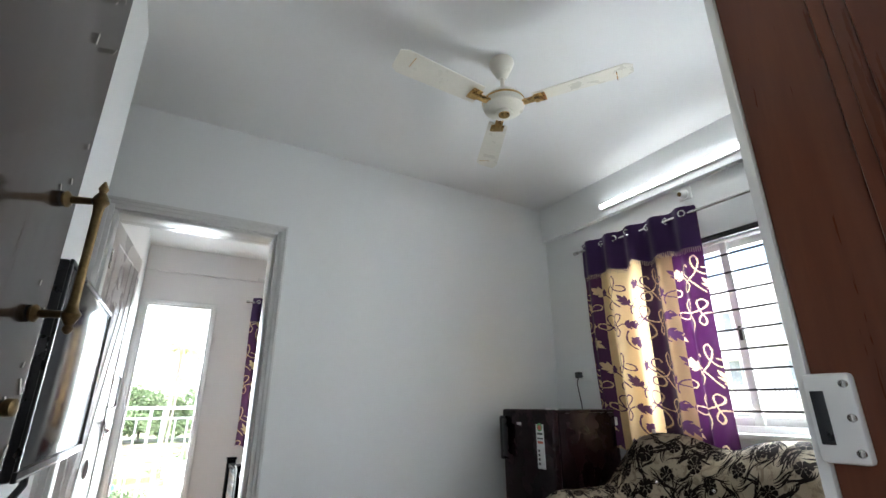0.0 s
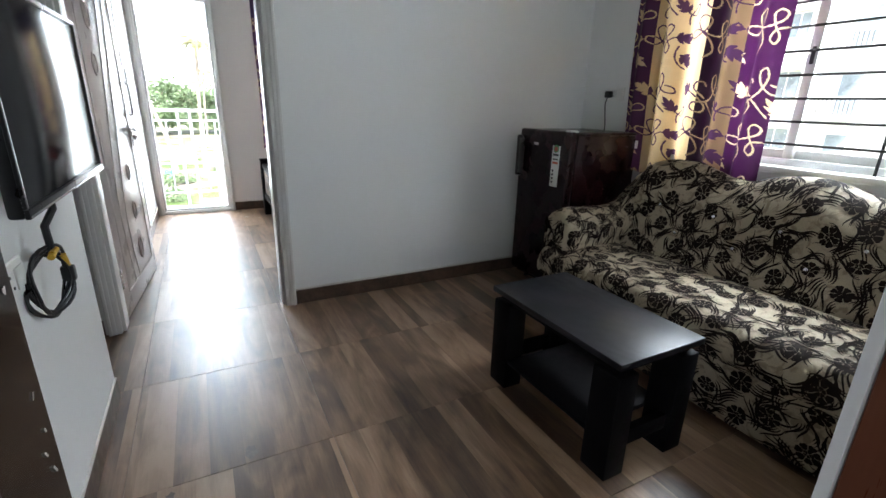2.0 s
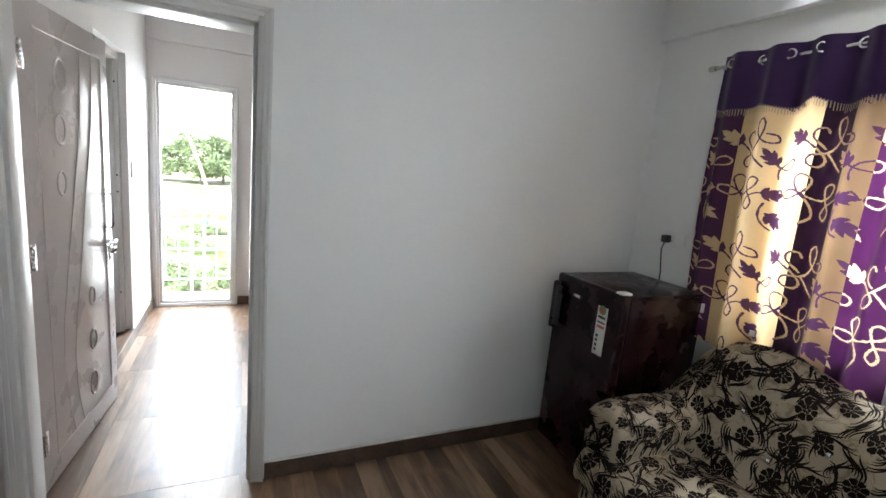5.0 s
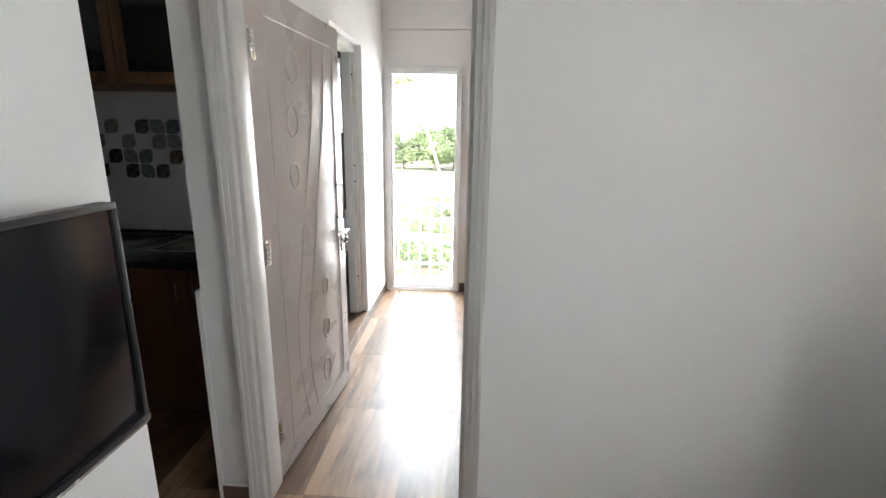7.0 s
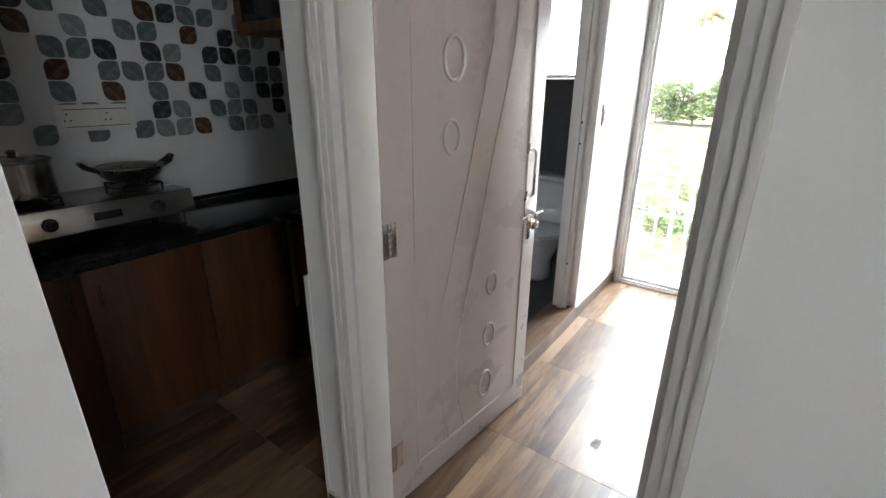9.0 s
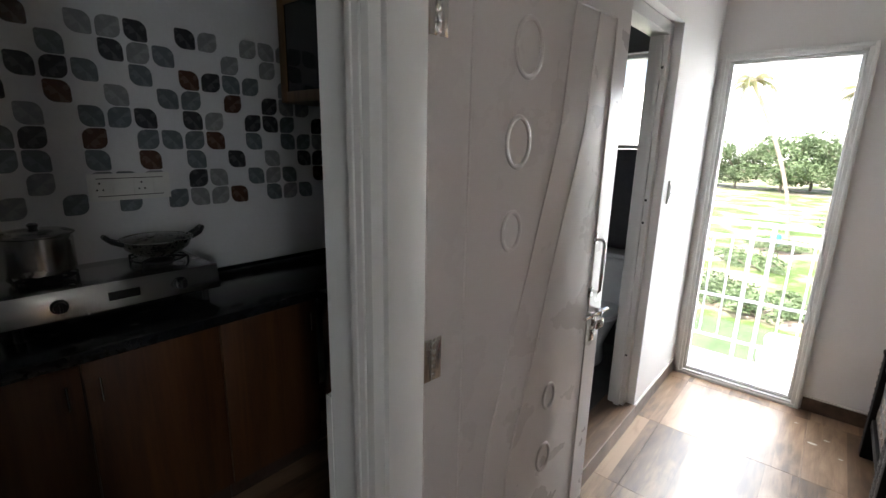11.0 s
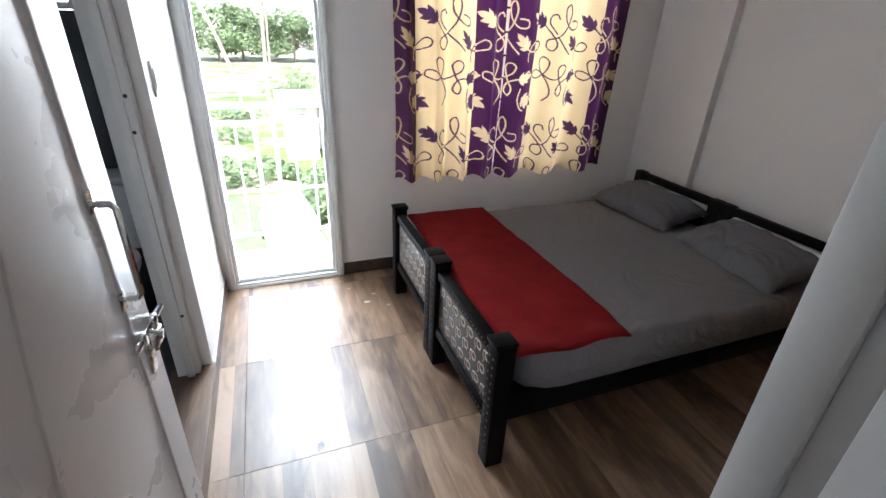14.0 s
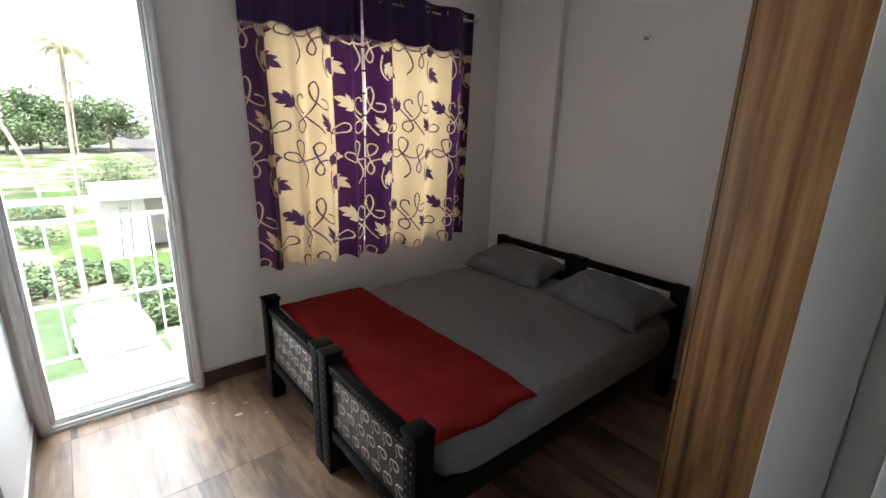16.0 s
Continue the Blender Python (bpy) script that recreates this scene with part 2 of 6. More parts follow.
def sofa_fabric():
    """Cream jacquard ground with tan shading along the weave."""
    m = Nodes("cream_jacquard")
    p = m.place()
    weave, tan = m.noise(p, 500, 2), m.noise(p, 16, 3, 0.55, 1.6)
    base = m.ramp(weave, (0.3, (0.29, 0.235, 0.16)), (0.7, (0.40, 0.33, 0.235)))
    m.set(Base_Color=m.mix(m.ramp(tan, (0.50, 0.0), (0.62, 0.6)).outputs[0], base, (0.12, 0.082, 0.048)), Roughness=0.7, Specular_IOR_Level=0.25)
    m.bump(m.math("ADD", m.math("MULTIPLY", tan, 0.5), m.math("MULTIPLY", weave, 0.3)), 0.2, 0.003)
    return m.mat


ROSES = sofa_fabric()
ROSE_INK = plain("dark_brown_chenille", (0.014, 0.0085, 0.006), 0.85, 0, 0.25, 60, 500, 0.3, spec=0.1)


def table_top_material():
    """Dark laminate with sweeping feather strokes."""
    m = Nodes("dark_feather_laminate")
    p = m.place()
    bend = m.noise(p, 2.2, 2)
    sep = m.n("SeparateXYZ", {0: p.outputs[0]})
    f = m.math("ADD", m.math("MULTIPLY", sep.outputs[0], 110.0), m.math("MULTIPLY", bend, 60.0))
    s = m.math("SINE", f)
    m.set(Base_Color=m.ramp(m.math("ADD", m.math("MULTIPLY", s, 0.10), m.noise(p, 9, 4)), (0.3, (0.006, 0.006, 0.007)), (0.8, (0.020, 0.019, 0.022))))
    m.set(Roughness=m.ramp(m.math("ADD", m.math("MULTIPLY", s, 0.10), m.noise(p, 12, 4)), (0.2, 0.30), (0.8, 0.40)), Specular_IOR_Level=0.28)
    return m.mat


FEATHER = table_top_material()


def glass(name, tint=(1, 1, 1)):
    m = Nodes(name)
    t, g = m.n("BsdfTransparent", {0: tint}), m.n("BsdfGlossy", {0: (1, 1, 1), "Roughness": 0.02})
    f = m.n("Fresnel", {0: 1.35})
    mixed = m.n("MixShader", {0: f.outputs[0], 1: t.outputs[0], 2: g.outputs[0]})
    m.put(m.out.inputs[0], mixed.outputs[0])
    return m.mat


GLASS = glass("clear_glass")
DARK_GLASS = plain("smoked_glass", (0.012, 0.010, 0.009), 0.08, 0, 0.05, 4, 60, 0.0)


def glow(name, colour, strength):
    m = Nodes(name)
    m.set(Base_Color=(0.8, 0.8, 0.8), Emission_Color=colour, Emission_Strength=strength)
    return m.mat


TUBE = glow("lit_fluorescent_tube", (0.92, 0.97, 1.0), 2.2)

# ---- shapes ----


def box(x0, x1, y0, y1, z0, z1, bevel=0.0, seg=2):
    bm = bmesh.new()
    bmesh.ops.create_cube(bm, size=1.0)
    for v in bm.verts:
        v.co = Vector((x0 + (v.co.x + 0.5) * (x1 - x0), y0 + (v.co.y + 0.5) * (y1 - y0), z0 + (v.co.z + 0.5) * (z1 - z0)))
    if bevel:
        bmesh.ops.bevel(bm, geom=bm.edges[:], offset=bevel, segments=seg, profile=0.5, affect="EDGES", clamp_overlap=True)
    return bm


def join(*bms):
    out = bmesh.new()
    for b in bms:
        me = bpy.data.meshes.new("join")
        b.to_mesh(me)
        b.free()
        out.from_mesh(me)
        bpy.data.meshes.remove(me)
    return out


def moved(bm, m):
    bm.transform(m)
    return bm


def lathe(profile, seg=24):
    """A turned body round z from (radius, height) pairs."""
    bm = bmesh.new()
    rings = []
    for r, z in profile:
        rings.append([bm.verts.new((max(r, 1e-4) * math.cos(2 * math.pi * k / seg), max(r, 1e-4) * math.sin(2 * math.pi * k / seg), z)) for k in range(seg)])
    for a, b in zip(rings, rings[1:]):
        for k in range(seg):
            bm.faces.new((a[k], a[(k + 1) % seg], b[(k + 1) % seg], b[k]))
    bm.faces.new(rings[0][::-1]), bm.faces.new(rings[-1])
    return bm


def tube(points, r, seg=8, closed=False, flat=1.0, up=(0, 0, 1)):
    """A round rod along points; flat squeezes it along up."""
    pts = [Vector(p) for p in points]
    bm = bmesh.new()
    rings = []
    n = len(pts)
    side = None
    for i, p in enumerate(pts):
        a = pts[(i - 1) % n] if closed or i else pts[i]
        b = pts[(i + 1) % n] if closed or i < n - 1 else pts[i]
        t = (b - a).normalized()
        if side is None:
            ref = Vector(up) if abs(t.dot(Vector(up))) < 0.95 else Vector((1, 0, 0))
            side = t.cross(ref).normalized()
        side = (side - t * side.dot(t)).normalized()
        nrm = side.cross(t)
        rings.append([bm.verts.new(p + r * (math.cos(2 * math.pi * k / seg) * side + math.sin(2 * math.pi * k / seg) * nrm * flat)) for k in range(seg)])
    for i in range(n if closed else n - 1):
        a, b = rings[i], rings[(i + 1) % n]
        for k in range(seg):
            bm.faces.new((a[k], a[(k + 1) % seg], b[(k + 1) % seg], b[k]))
    if not closed:
        bm.faces.new(rings[0][::-1]), bm.faces.new(rings[-1])
    bmesh.ops.recalc_face_normals(bm, faces=bm.faces[:])
    return bm


def rod(a, b, r, seg=10):
    return tube([a, b], r, seg)


def circle(cx, cy, rx, ry, n=24, a0=0.0, a1=2 * math.pi):
    return [(cx + rx * math.cos(a0 + (a1 - a0) * k / n), cy + ry * math.sin(a0 + (a1 - a0) * k / n)) for k in range(n)]


def to_mesh(name, bm, mats, smooth=30):
    me = bpy.data.meshes.new(name)
    if smooth:
        bm.normal_update()
        for e in bm.edges:
            e.smooth = len(e.link_faces) == 2 and e.calc_face_angle(4) < radians(smooth)
        for f in bm.faces:
            f.smooth = True
    bm.to_mesh(me)
    bm.free()
    for m in mats if isinstance(mats, (list, tuple)) else [mats]:
        me.materials.append(m)
    return me


def part(name, bm, material, parent, label="", smooth=35):
    """One mesh under a thing or a part."""
    ob = new(name, to_mesh(name, bm, material, smooth))
    ob.parent = parent
    if label:
        ob["label"] = label
    return ob


def piece(name, me, parent, at, rz=0.0):
    ob = new(name, me)
    ob.parent = parent
    ob.location, ob.rotation_euler = at, (0, 0, rz)
    return ob


def thing(name, label, category, at=(0, 0, 0), rz=0.0, group=""):
    ob = new(name)
    ob.empty_display_size = 0.1
    ob.location, ob.rotation_euler = at, (0, 0, radians(rz))
    return tagged(ob, label, category, group)


def solid(name, bm, material, label, category, group="", kind="", smooth=35):
    return tagged(new(name, to_mesh(name, bm, material, smooth)), label, category, group, kind)


def structure(name, bm, material, label, category="wall", smooth=0):
    return solid(name, bm, material, label, category, kind="structure", smooth=smooth)


def wall_with_openings(axis, at0, at1, a0, a1, top, holes):
    """A wall along an axis, at0..at1 thick, a0..a1 long, cut by holes (b0, b1, z0, z1) in order along it."""
    cells, cur = [], a0
    for b0, b1, z0, z1 in holes:
        if b0 > cur:
            cells.append((cur, b0, 0, top))
        if z0 > 0:
            cells.append((b0, b1, 0, z0))
        if z1 < top:
            cells.append((b0, b1, z1, top))
        cur = b1
    if a1 > cur:
        cells.append((cur, a1, 0, top))
    bms = [box(at0, at1, u0, u1, z0, z1) if axis == "y" else box(u0, u1, at0, at1, z0, z1) for u0, u1, z0, z1 in cells]
    bm = join(*bms)
    bmesh.ops.remove_doubles(bm, verts=bm.verts[:], dist=1e-4)
    return bm


CEIL = 2.71

# ---- the flat: walls, ceiling, beams ----
structure("wall_east_living", wall_with_openings("y", 3.03, 3.23, 0.50, 3.30, CEIL, [(1.24, 2.46, 0.92, 2.04)]), WALL, "white painted outer wall with a wide window")
structure("wall_east_bedroom", box(3.05, 3.23, 3.30, 6.215, 0, CEIL), WALL_BED, "white painted bedroom wall behind the headboards")
structure("column", box(2.99, 3.05, 5.45, 6.015, 0, CEIL, 0.004), WALL_BED, "white painted column in the bedroom corner", "column")
structure("wall_middle", join(wall_with_openings("x", 3.215, 3.385, -0.20, 3.03, CEIL, [(-0.07, 0.855, 0, 2.12)]), box(-0.222, -0.20, 3.213, 3.36, 0, 0.945), box(0.862, 3.03, 3.385, 3.466, 0, CEIL), box(-0.02, 0.862, 3.385, 3.466, 2.128, CEIL)), WALL, "white painted wall between living room and bedroom")
structure("wall_television", box(-0.11, 0.035, 0.69, 2.578, 0, CEIL, 0.003), WALL, "white painted wall with the television")
structure("loft_slab", box(-1.699, -0.171, 3.30, 4.419, 2.30, 2.38, 0.003), CEILING, "white painted storage loft over the kitchen", "loft")
structure("wall_front", wall_with_openings("x", 0.50, 0.69, -1.95, 3.03, CEIL, [(-0.06, 0.97, 0, 2.15)]), WALL, "white painted wall with the entrance door")
structure("wall_north", wall_with_openings("x", 6.015, 6.195, -1.95, 3.05, CEIL, [(-0.85, -0.40, 1.55, 2.2), (0.015, 0.705, 0.0, 2.12), (1.20, 2.50, 0.72, 2.08)]), WALL_BED, "white painted bedroom wall with window and balcony door")
structure("wall_west_bedroom", wall_with_openings("y", -0.17, -0.02, 3.385, 6.015, CEIL, [(4.40, 5.175, 0, 2.16)]), WALL_BED, "white painted bedroom wall with the bathroom door")
# the hole is an unseen opening, added only to let daylight into the kitchen
structure("wall_kitchen_west", wall_with_openings("y", -1.90, -1.70, 0.69, 6.015, CEIL, [(1.00, 1.60, 1.82, 2.10)]), TILE_WHITE, "white tiled kitchen wall")
structure("wall_kitchen_north", box(-1.70, -0.17, 4.42, 4.54, 0, CEIL), TILE_WHITE, "white tiled end wall of the kitchen")
structure("wall_bath_lining", join(box(-1.70, -0.17, 5.99, 6.015, 0.05, 1.55), box(-1.70, -0.85, 5.99, 6.015, 1.55, 2.2), box(-0.40, -0.17, 5.99, 6.015, 1.55, 2.2), box(-1.70, -0.17, 5.99, 6.015, 2.2, CEIL), box(-1.70, -1.68, 4.54, 5.99, 0.05, CEIL)), DARK_TILE, "dark grey tiled bathroom wall")
structure("ceiling", box(-1.95, 3.23, 0.50, 6.195, CEIL, CEIL + 0.15), CEILING, "white painted ceiling", "ceiling")
structure("beam_living", box(2.985, 3.03, 0.69, 3.215, 2.405, CEIL, 0.004), WALL, "white painted beam over the window", "beam")
structure("beam_bedroom", box(-0.02, 3.05, 5.98, 6.015, 2.44, CEIL, 0.004), WALL_BED, "white painted beam over the bedroom window", "beam")
# the corridor outside the entrance, unseen; the gap in its wall is added for daylight
structure("wall_corridor", join(box(-1.2, 2.4, -1.75, -1.6, 0, 2.7), box(2.25, 2.4, -1.6, 0.50, 0, 2.7), box(-1.2, -1.05, -1.6, -1.2, 0, 2.7), box(-1.2, -1.05, -1.2, 0.0, 0, 0.9), box(-1.2, -1.05, -1.2, 0.0, 2.2, 2.7), box(-1.2, -1.05, 0.0, 0.5, 0, 2.7)), WALL, "plain painted corridor wall")
structure("ceiling_corridor", box(-1.2, 2.4, -1.75, 0.50, 2.7, 2.85), CEILING, "plain corridor ceiling", "ceiling")
structure("floor_corridor", box(-1.2, 2.4, -1.75, 0.49, -0.15, -0.004), GROUT, "plain dark corridor floor", "floor")
floor = structure("floor", box(-1.95, 3.23, 0.49, 6.195, -0.15, -0.006), GROUT, "wood-look tiled floor with dark joints", "floor")
structure("floor_bath", box(-1.70, -0.145, 4.54, 5.99, -0.004, 0.05), DARK_TILE, "dark grey tiled bathroom floor", "floor")
structure("threshold", box(-0.185, -0.006, 4.34, 5.168, -0.004, 0.095, 0.003), FLOOR, "raised wood-look threshold of the bathroom", "threshold")


def skirting(name, runs, label):
    """Brown tile skirting with a pale lip; runs of (x0, x1, y0, y1)."""
    ob = structure(name, join(*[box(a, b, c, d, 0, 0.088, 0.0015) for a, b, c, d in runs]), SKIRT, label, "skirting")
    part("lip", join(*[box(a - 0.0005, b + 0.0005, c - 0.0005, d + 0.0005, 0.088, 0.096, 0.001) for a, b, c, d in runs]), SKIRT_LIP, ob, "thin pale grout line")


skirting("skirting_middle", [(0.868, 3.028, 3.203, 3.214), (-0.2, -0.092, 3.203, 3.212)], "brown tile skirting under the white wall")
skirting("skirting_north", [(0.725, 3.045, 6.003, 6.014)], "brown tile skirting under the bedroom window")
skirting("skirting_east", [(3.018, 3.029, 0.70, 3.200)], "brown tile skirting behind the sofa")
skirting("skirting_west", [(-0.019, -0.008, 5.175, 6.002)], "pale-edged skirting of the bedroom wall")
skirting("skirting_television", [(0.036, 0.042, 0.70, 2.577)], "thin skirting under the television wall")


# ---- doors ----
def door_lining(name, x0, x1, y0, y1, top, width, material, label, rebate=True):
    """A three-sided lining with an architrave and a rebate; x0..x1 outside, y0..y1 deep."""
    door = thing(name, label, "door frame")
    tagged(door, kind="structure")
    jl = [box(x0, x0 + width, y0, y1, 0, top, 0.002)]
    jr = [box(x1 - width, x1, y0, y1, 0, top, 0.002)]
    hd = [box(x0 + width, x1 - width, y0, y1, top - width, top, 0.002)]
    if rebate:
        jl.append(box(x0 + width - 0.002, x0 + width + 0.016, y0 + 0.03, y1 - 0.05, 0, top - width, 0.002))
        jr.append(box(x1 - width - 0.016, x1 - width + 0.002, y0 + 0.03, y1 - 0.05, 0, top - width, 0.002))
        hd.append(box(x0 + width + 0.016, x1 - width - 0.016, y0 + 0.03, y1 - 0.05, top - width - 0.016, top - width + 0.002, 0.002))
        for d, w in ((0.006, width * 0.62), (0.011, width * 0.30)):
            jl.append(box(x0, x0 + w, y0 - d, y0 + 0.001, 0, top, 0.002))
            jr.append(box(x1 - w, x1, y0 - d, y0 + 0.001, 0, top, 0.002))
            hd.append(box(x0 + w, x1 - w, y0 - d, y0 + 0.001, top - w, top, 0.002))
    part("jamb", join(*jl), material, door)
    if rebate:
        jr.append(box(x1 - width + 0.010, x1, y1 - 0.001, y1 + 0.030, 0, top, 0.002))
        jr.append(box(x1 - width, x1, y1 + 0.030, y1 + 0.082, 0, top, 0.002))
    part("jamb", join(*jr), material, door)
    if rebate:
        hd.append(box(x0 + width, x1 - width, y1 - 0.001, y1 + 0.062, top - width, top, 0.002))
    part("head", join(*hd), material, door)
    return door


door_lining("door_frame_bedroom", -0.078, 0.863, 3.200, 3.392, 2.128, 0.058, GREY_PAINT, "light grey painted bedroom door frame with stepped mouldings")


def hinge_mesh():
    bms = [box(-0.028, -0.003, -0.003, 0.0, -0.055, 0.055, 0.001), box(0.003, 0.028, -0.003, 0.0, -0.055, 0.055, 0.001)]
    for k in range(5):
        z = -0.05 + k * 0.0205
        bms.append(moved(lathe([(0.0055, 0), (0.0062, 0.002), (0.0062, 0.016), (0.0055, 0.018)], 10), Matrix.Translation((0, -0.004, z))))
    return join(*bms)


def bedroom_door():
    """The leaf stands open into the bedroom; local x runs from the hinges to the free edge, local -y is the face towards the camera."""
    L, T, H = 0.872, 0.035, 2.055
    leaf = thing("bedroom_door", "warm grey glossy panel door standing open", "door", (-0.010, 3.352, 0.008), 84.4)
    part("leaf", box(0, L, 0, T, 0, H, 0.003), LEAF_PAINT, leaf)

    def ring(u, z, a, b):
        o = [(x, -0.001, y) for x, y in circle(u, z, a, b, 28)]
        part("moulding_ring", tube(o, 0.007, 8, True, 0.8, (0, 1, 0)), LEAF_PAINT, leaf)

    for u, z, a, b in ((0.335, 1.80, 0.054, 0.070), (0.310, 1.568, 0.047, 0.063), (0.302, 1.334, 0.038, 0.052), (0.56, 0.735, 0.032, 0.044), (0.555, 0.50, 0.036, 0.050), (0.54, 0.26, 0.042, 0.062)):
        ring(u, z, a, b)

    def line(pts, r=0.0048):
        part("moulding_line", tube([(u, -0.0005, z) for u, z in pts], r, 6, False, 0.8, (0, 1, 0)), LEAF_PAINT, leaf)

    line([(0.128, 0.12), (0.128, 1.95)])
    line([(0.775, 0.12), (0.775, 1.95)])
    line([(0.128, 0.12), (0.775, 0.12)])
    line([(0.128, 1.95), (0.775, 1.95)])
    zs = [0.12, 0.30, 0.50, 0.70, 0.95, 1.22, 1.62, 1.95]
    for us in ([0.30, 0.262, 0.245, 0.25, 0.315, 0.405, 0.50, 0.545], [0.40, 0.355, 0.352, 0.385, 0.455, 0.53, 0.63, 0.675]):
        line([(float(np.interp(z, zs, us)) + 0.006 * math.sin(z * 9), z) for z in np.linspace(0.12, 1.95, 40)])
    for z in (0.226, 1.05, 1.832):
        part("hinge", moved(hinge_mesh(), pose(0.022, 0, z)), STEEL, leaf, "steel butt hinge")
    # pull handle
    part("handle", join(tube([(0.775, -0.001, 1.25), (0.775, -0.03, 1.25), (0.775, -0.036, 1.24), (0.775, -0.036, 1.075), (0.775, -0.03, 1.065), (0.775, -0.001, 1.065)], 0.006, 8), box(0.762, 0.788, -0.004, 0, 1.235, 1.275, 0.002), box(0.762, 0.788, -0.004, 0, 1.04, 1.08, 0.002)), CHROME, leaf, "chrome pull handle")
    # tower bolt with hasp
    bolt = part("bolt", moved(join(rod((0.70, -0.016, 0.972), (0.865, -0.016, 0.972), 0.0065), box(0.735, 0.752, -0.024, 0, 0.958, 0.986, 0.003), box(0.80, 0.817, -0.024, 0, 0.958, 0.986, 0.003), rod((0.77, -0.016, 0.972), (0.77, -0.045, 0.965), 0.005)), Matrix.Translation((0.028, 0, 0))), CHROME, leaf, "chrome sliding bolt")
    part("hasp", moved(join(box(0.765, 0.795, -0.010, -0.002, 0.865, 0.962, 0.003), box(0.79, 0.845, -0.018, -0.010, 0.905, 0.94, 0.006), tube([(x, -0.019, y) for x, y in circle(0.828, 0.9225, 0.008, 0.008, 12)], 0.003, 6, True)), Matrix.Translation((0.028, 0, 0))), STEEL, bolt, "steel hasp plate with a hole")
    return leaf


bedroom_door()


def entrance_door():
    door = thing("entrance_door", "dark varnished entrance door standing open inwards", "door", (-0.054, 0.678, 0.006), 74.0)
    L, T, H = 0.812, 0.04, 2.06
    part("leaf", box(0, L, 0, T, 0, H, 0.004), DOOR_WOOD, door)
    pull = part("handle", moved(lathe([(0.003, -0.185), (0.009, -0.175), (0.006, -0.165), (0.012, -0.152), (0.016, -0.140), (0.010, -0.128), (0.0085, -0.11), (0.0075, 0.0), (0.0085, 0.11), (0.010, 0.128), (0.016, 0.140), (0.012, 0.152), (0.006, 0.165), (0.009, 0.175), (0.002, 0.195)], 14), pose(0.772, -0.055, 1.330) @ Matrix.Diagonal((0.9, 0.9, 0.72, 1))), BRASS, door, "turned antique brass pull handle")
    for z in (1.229, 1.431):
        part("handle_post", moved(lathe([(0.014, 0), (0.015, 0.004), (0.007, 0.010), (0.006, 0.045), (0.010, 0.055)], 12), pose(0.772, -0.001, z, 90, 0, 0)), BRASS, pull)
    part("lock_plate", moved(lathe([(0.013, 0), (0.014, 0.004), (0.013, 0.012), (0.006, 0.014)], 18), pose(0.772, -0.001, 1.085, 90, 0, 0)), BRASS, door, "small round brass lock")
    rng = random.Random(8)
    for k in range(28):
        z, u = rng.uniform(0.25, 1.95), 0.808 - abs(rng.gauss(0, 0.03))
        part("paint_chip", moved(box(-0.002, rng.uniform(-0.0008, 0.002), -0.0012, 0.0, -0.004, rng.uniform(0.003, 0.022), 0.0004), pose(u, -0.0002, z, 0, rng.uniform(-25, 25), 0)), SKIRT_LIP, door, "pale paint smear")
    return door


entrance_door()
lining = thing("door_frame_entrance", "red-brown varnished entrance frame with a moulded edge", "door frame")
tagged(lining, kind="structure")
part("jamb", join(box(0.920, 0.972, 0.42, 0.680, 0, 2.15, 0.003), box(0.911, 0.922, 0.42, 0.592, 0, 2.10, 0.003), box(0.905, 0.913, 0.42, 0.577, 0, 2.10, 0.003), box(0.897, 0.907, 0.42, 0.560, 0, 2.10, 0.004)), FRAME_WOOD, lining)
part("jamb", join(box(-0.062, -0.038, 0.42, 0.665, 0, 2.15, 0.004)), FRAME_WOOD, lining)
part("head", join(box(-0.038, 0.925, 0.42, 0.685, 2.10, 2.15, 0.004)), FRAME_WOOD, lining)
part("edge_strip", box(0.917, 0.974, 0.681, 0.692, 0, 2.15, 0.002), GREY_PAINT, lining, "grey painted inner edge")
strike = part("strike_box", join(box(0.908, 0.922, 0.645, 0.684, 1.042, 1.122, 0.004)), GREY_PAINT, lining, "pale metal strike box of the lock")
part("slot", box(0.9068, 0.9092, 0.668, 0.679, 1.058, 1.106, 0.0005), BLACK_PLASTIC, strike)
for z in (1.052, 1.082, 1.112):
    part("screw", moved(lathe([(0.004, 0), (0.0035, 0.0015), (0.001, 0.002)], 10), pose(0.908, 0.651, z, 0, -90, 0)), STEEL, strike)


def upvc_rect(x0, x1, z0, z1, y0, y1, w):
    return join(box(x0, x0 + w, y0, y1, z0, z1, 0.003), box(x1 - w, x1, y0, y1, z0, z1, 0.003), box(x0 + w, x1 - w, y0, y1, z0, z0 + w, 0.003), box(x0 + w, x1 - w, y0, y1, z1 - w, z1, 0.003))


# ---- balcony door ----
bal = thing("door_balcony", "tall narrow balcony door with one glass pane and white frame", "door")
tagged(bal, kind="structure")
part("outer_frame", join(upvc_rect(0.013, 0.707, 0.0, 2.125, 5.997, 6.095, 0.032), upvc_rect(0.004, 0.716, -0.004, 2.134, 5.99, 6.007, 0.022)), UPVC, bal)
part("sash", join(upvc_rect(0.045, 0.675, 0.032, 2.093, 6.02, 6.065, 0.022), upvc_rect(0.050, 0.670, 0.037, 2.088, 6.015, 6.025, 0.008)), UPVC, bal)
pane = part("pane", box(0.067, 0.653, 6.039, 6.045, 0.054, 2.071), GLASS, bal, "clear glass pane", 0)
pane.visible_shadow = False
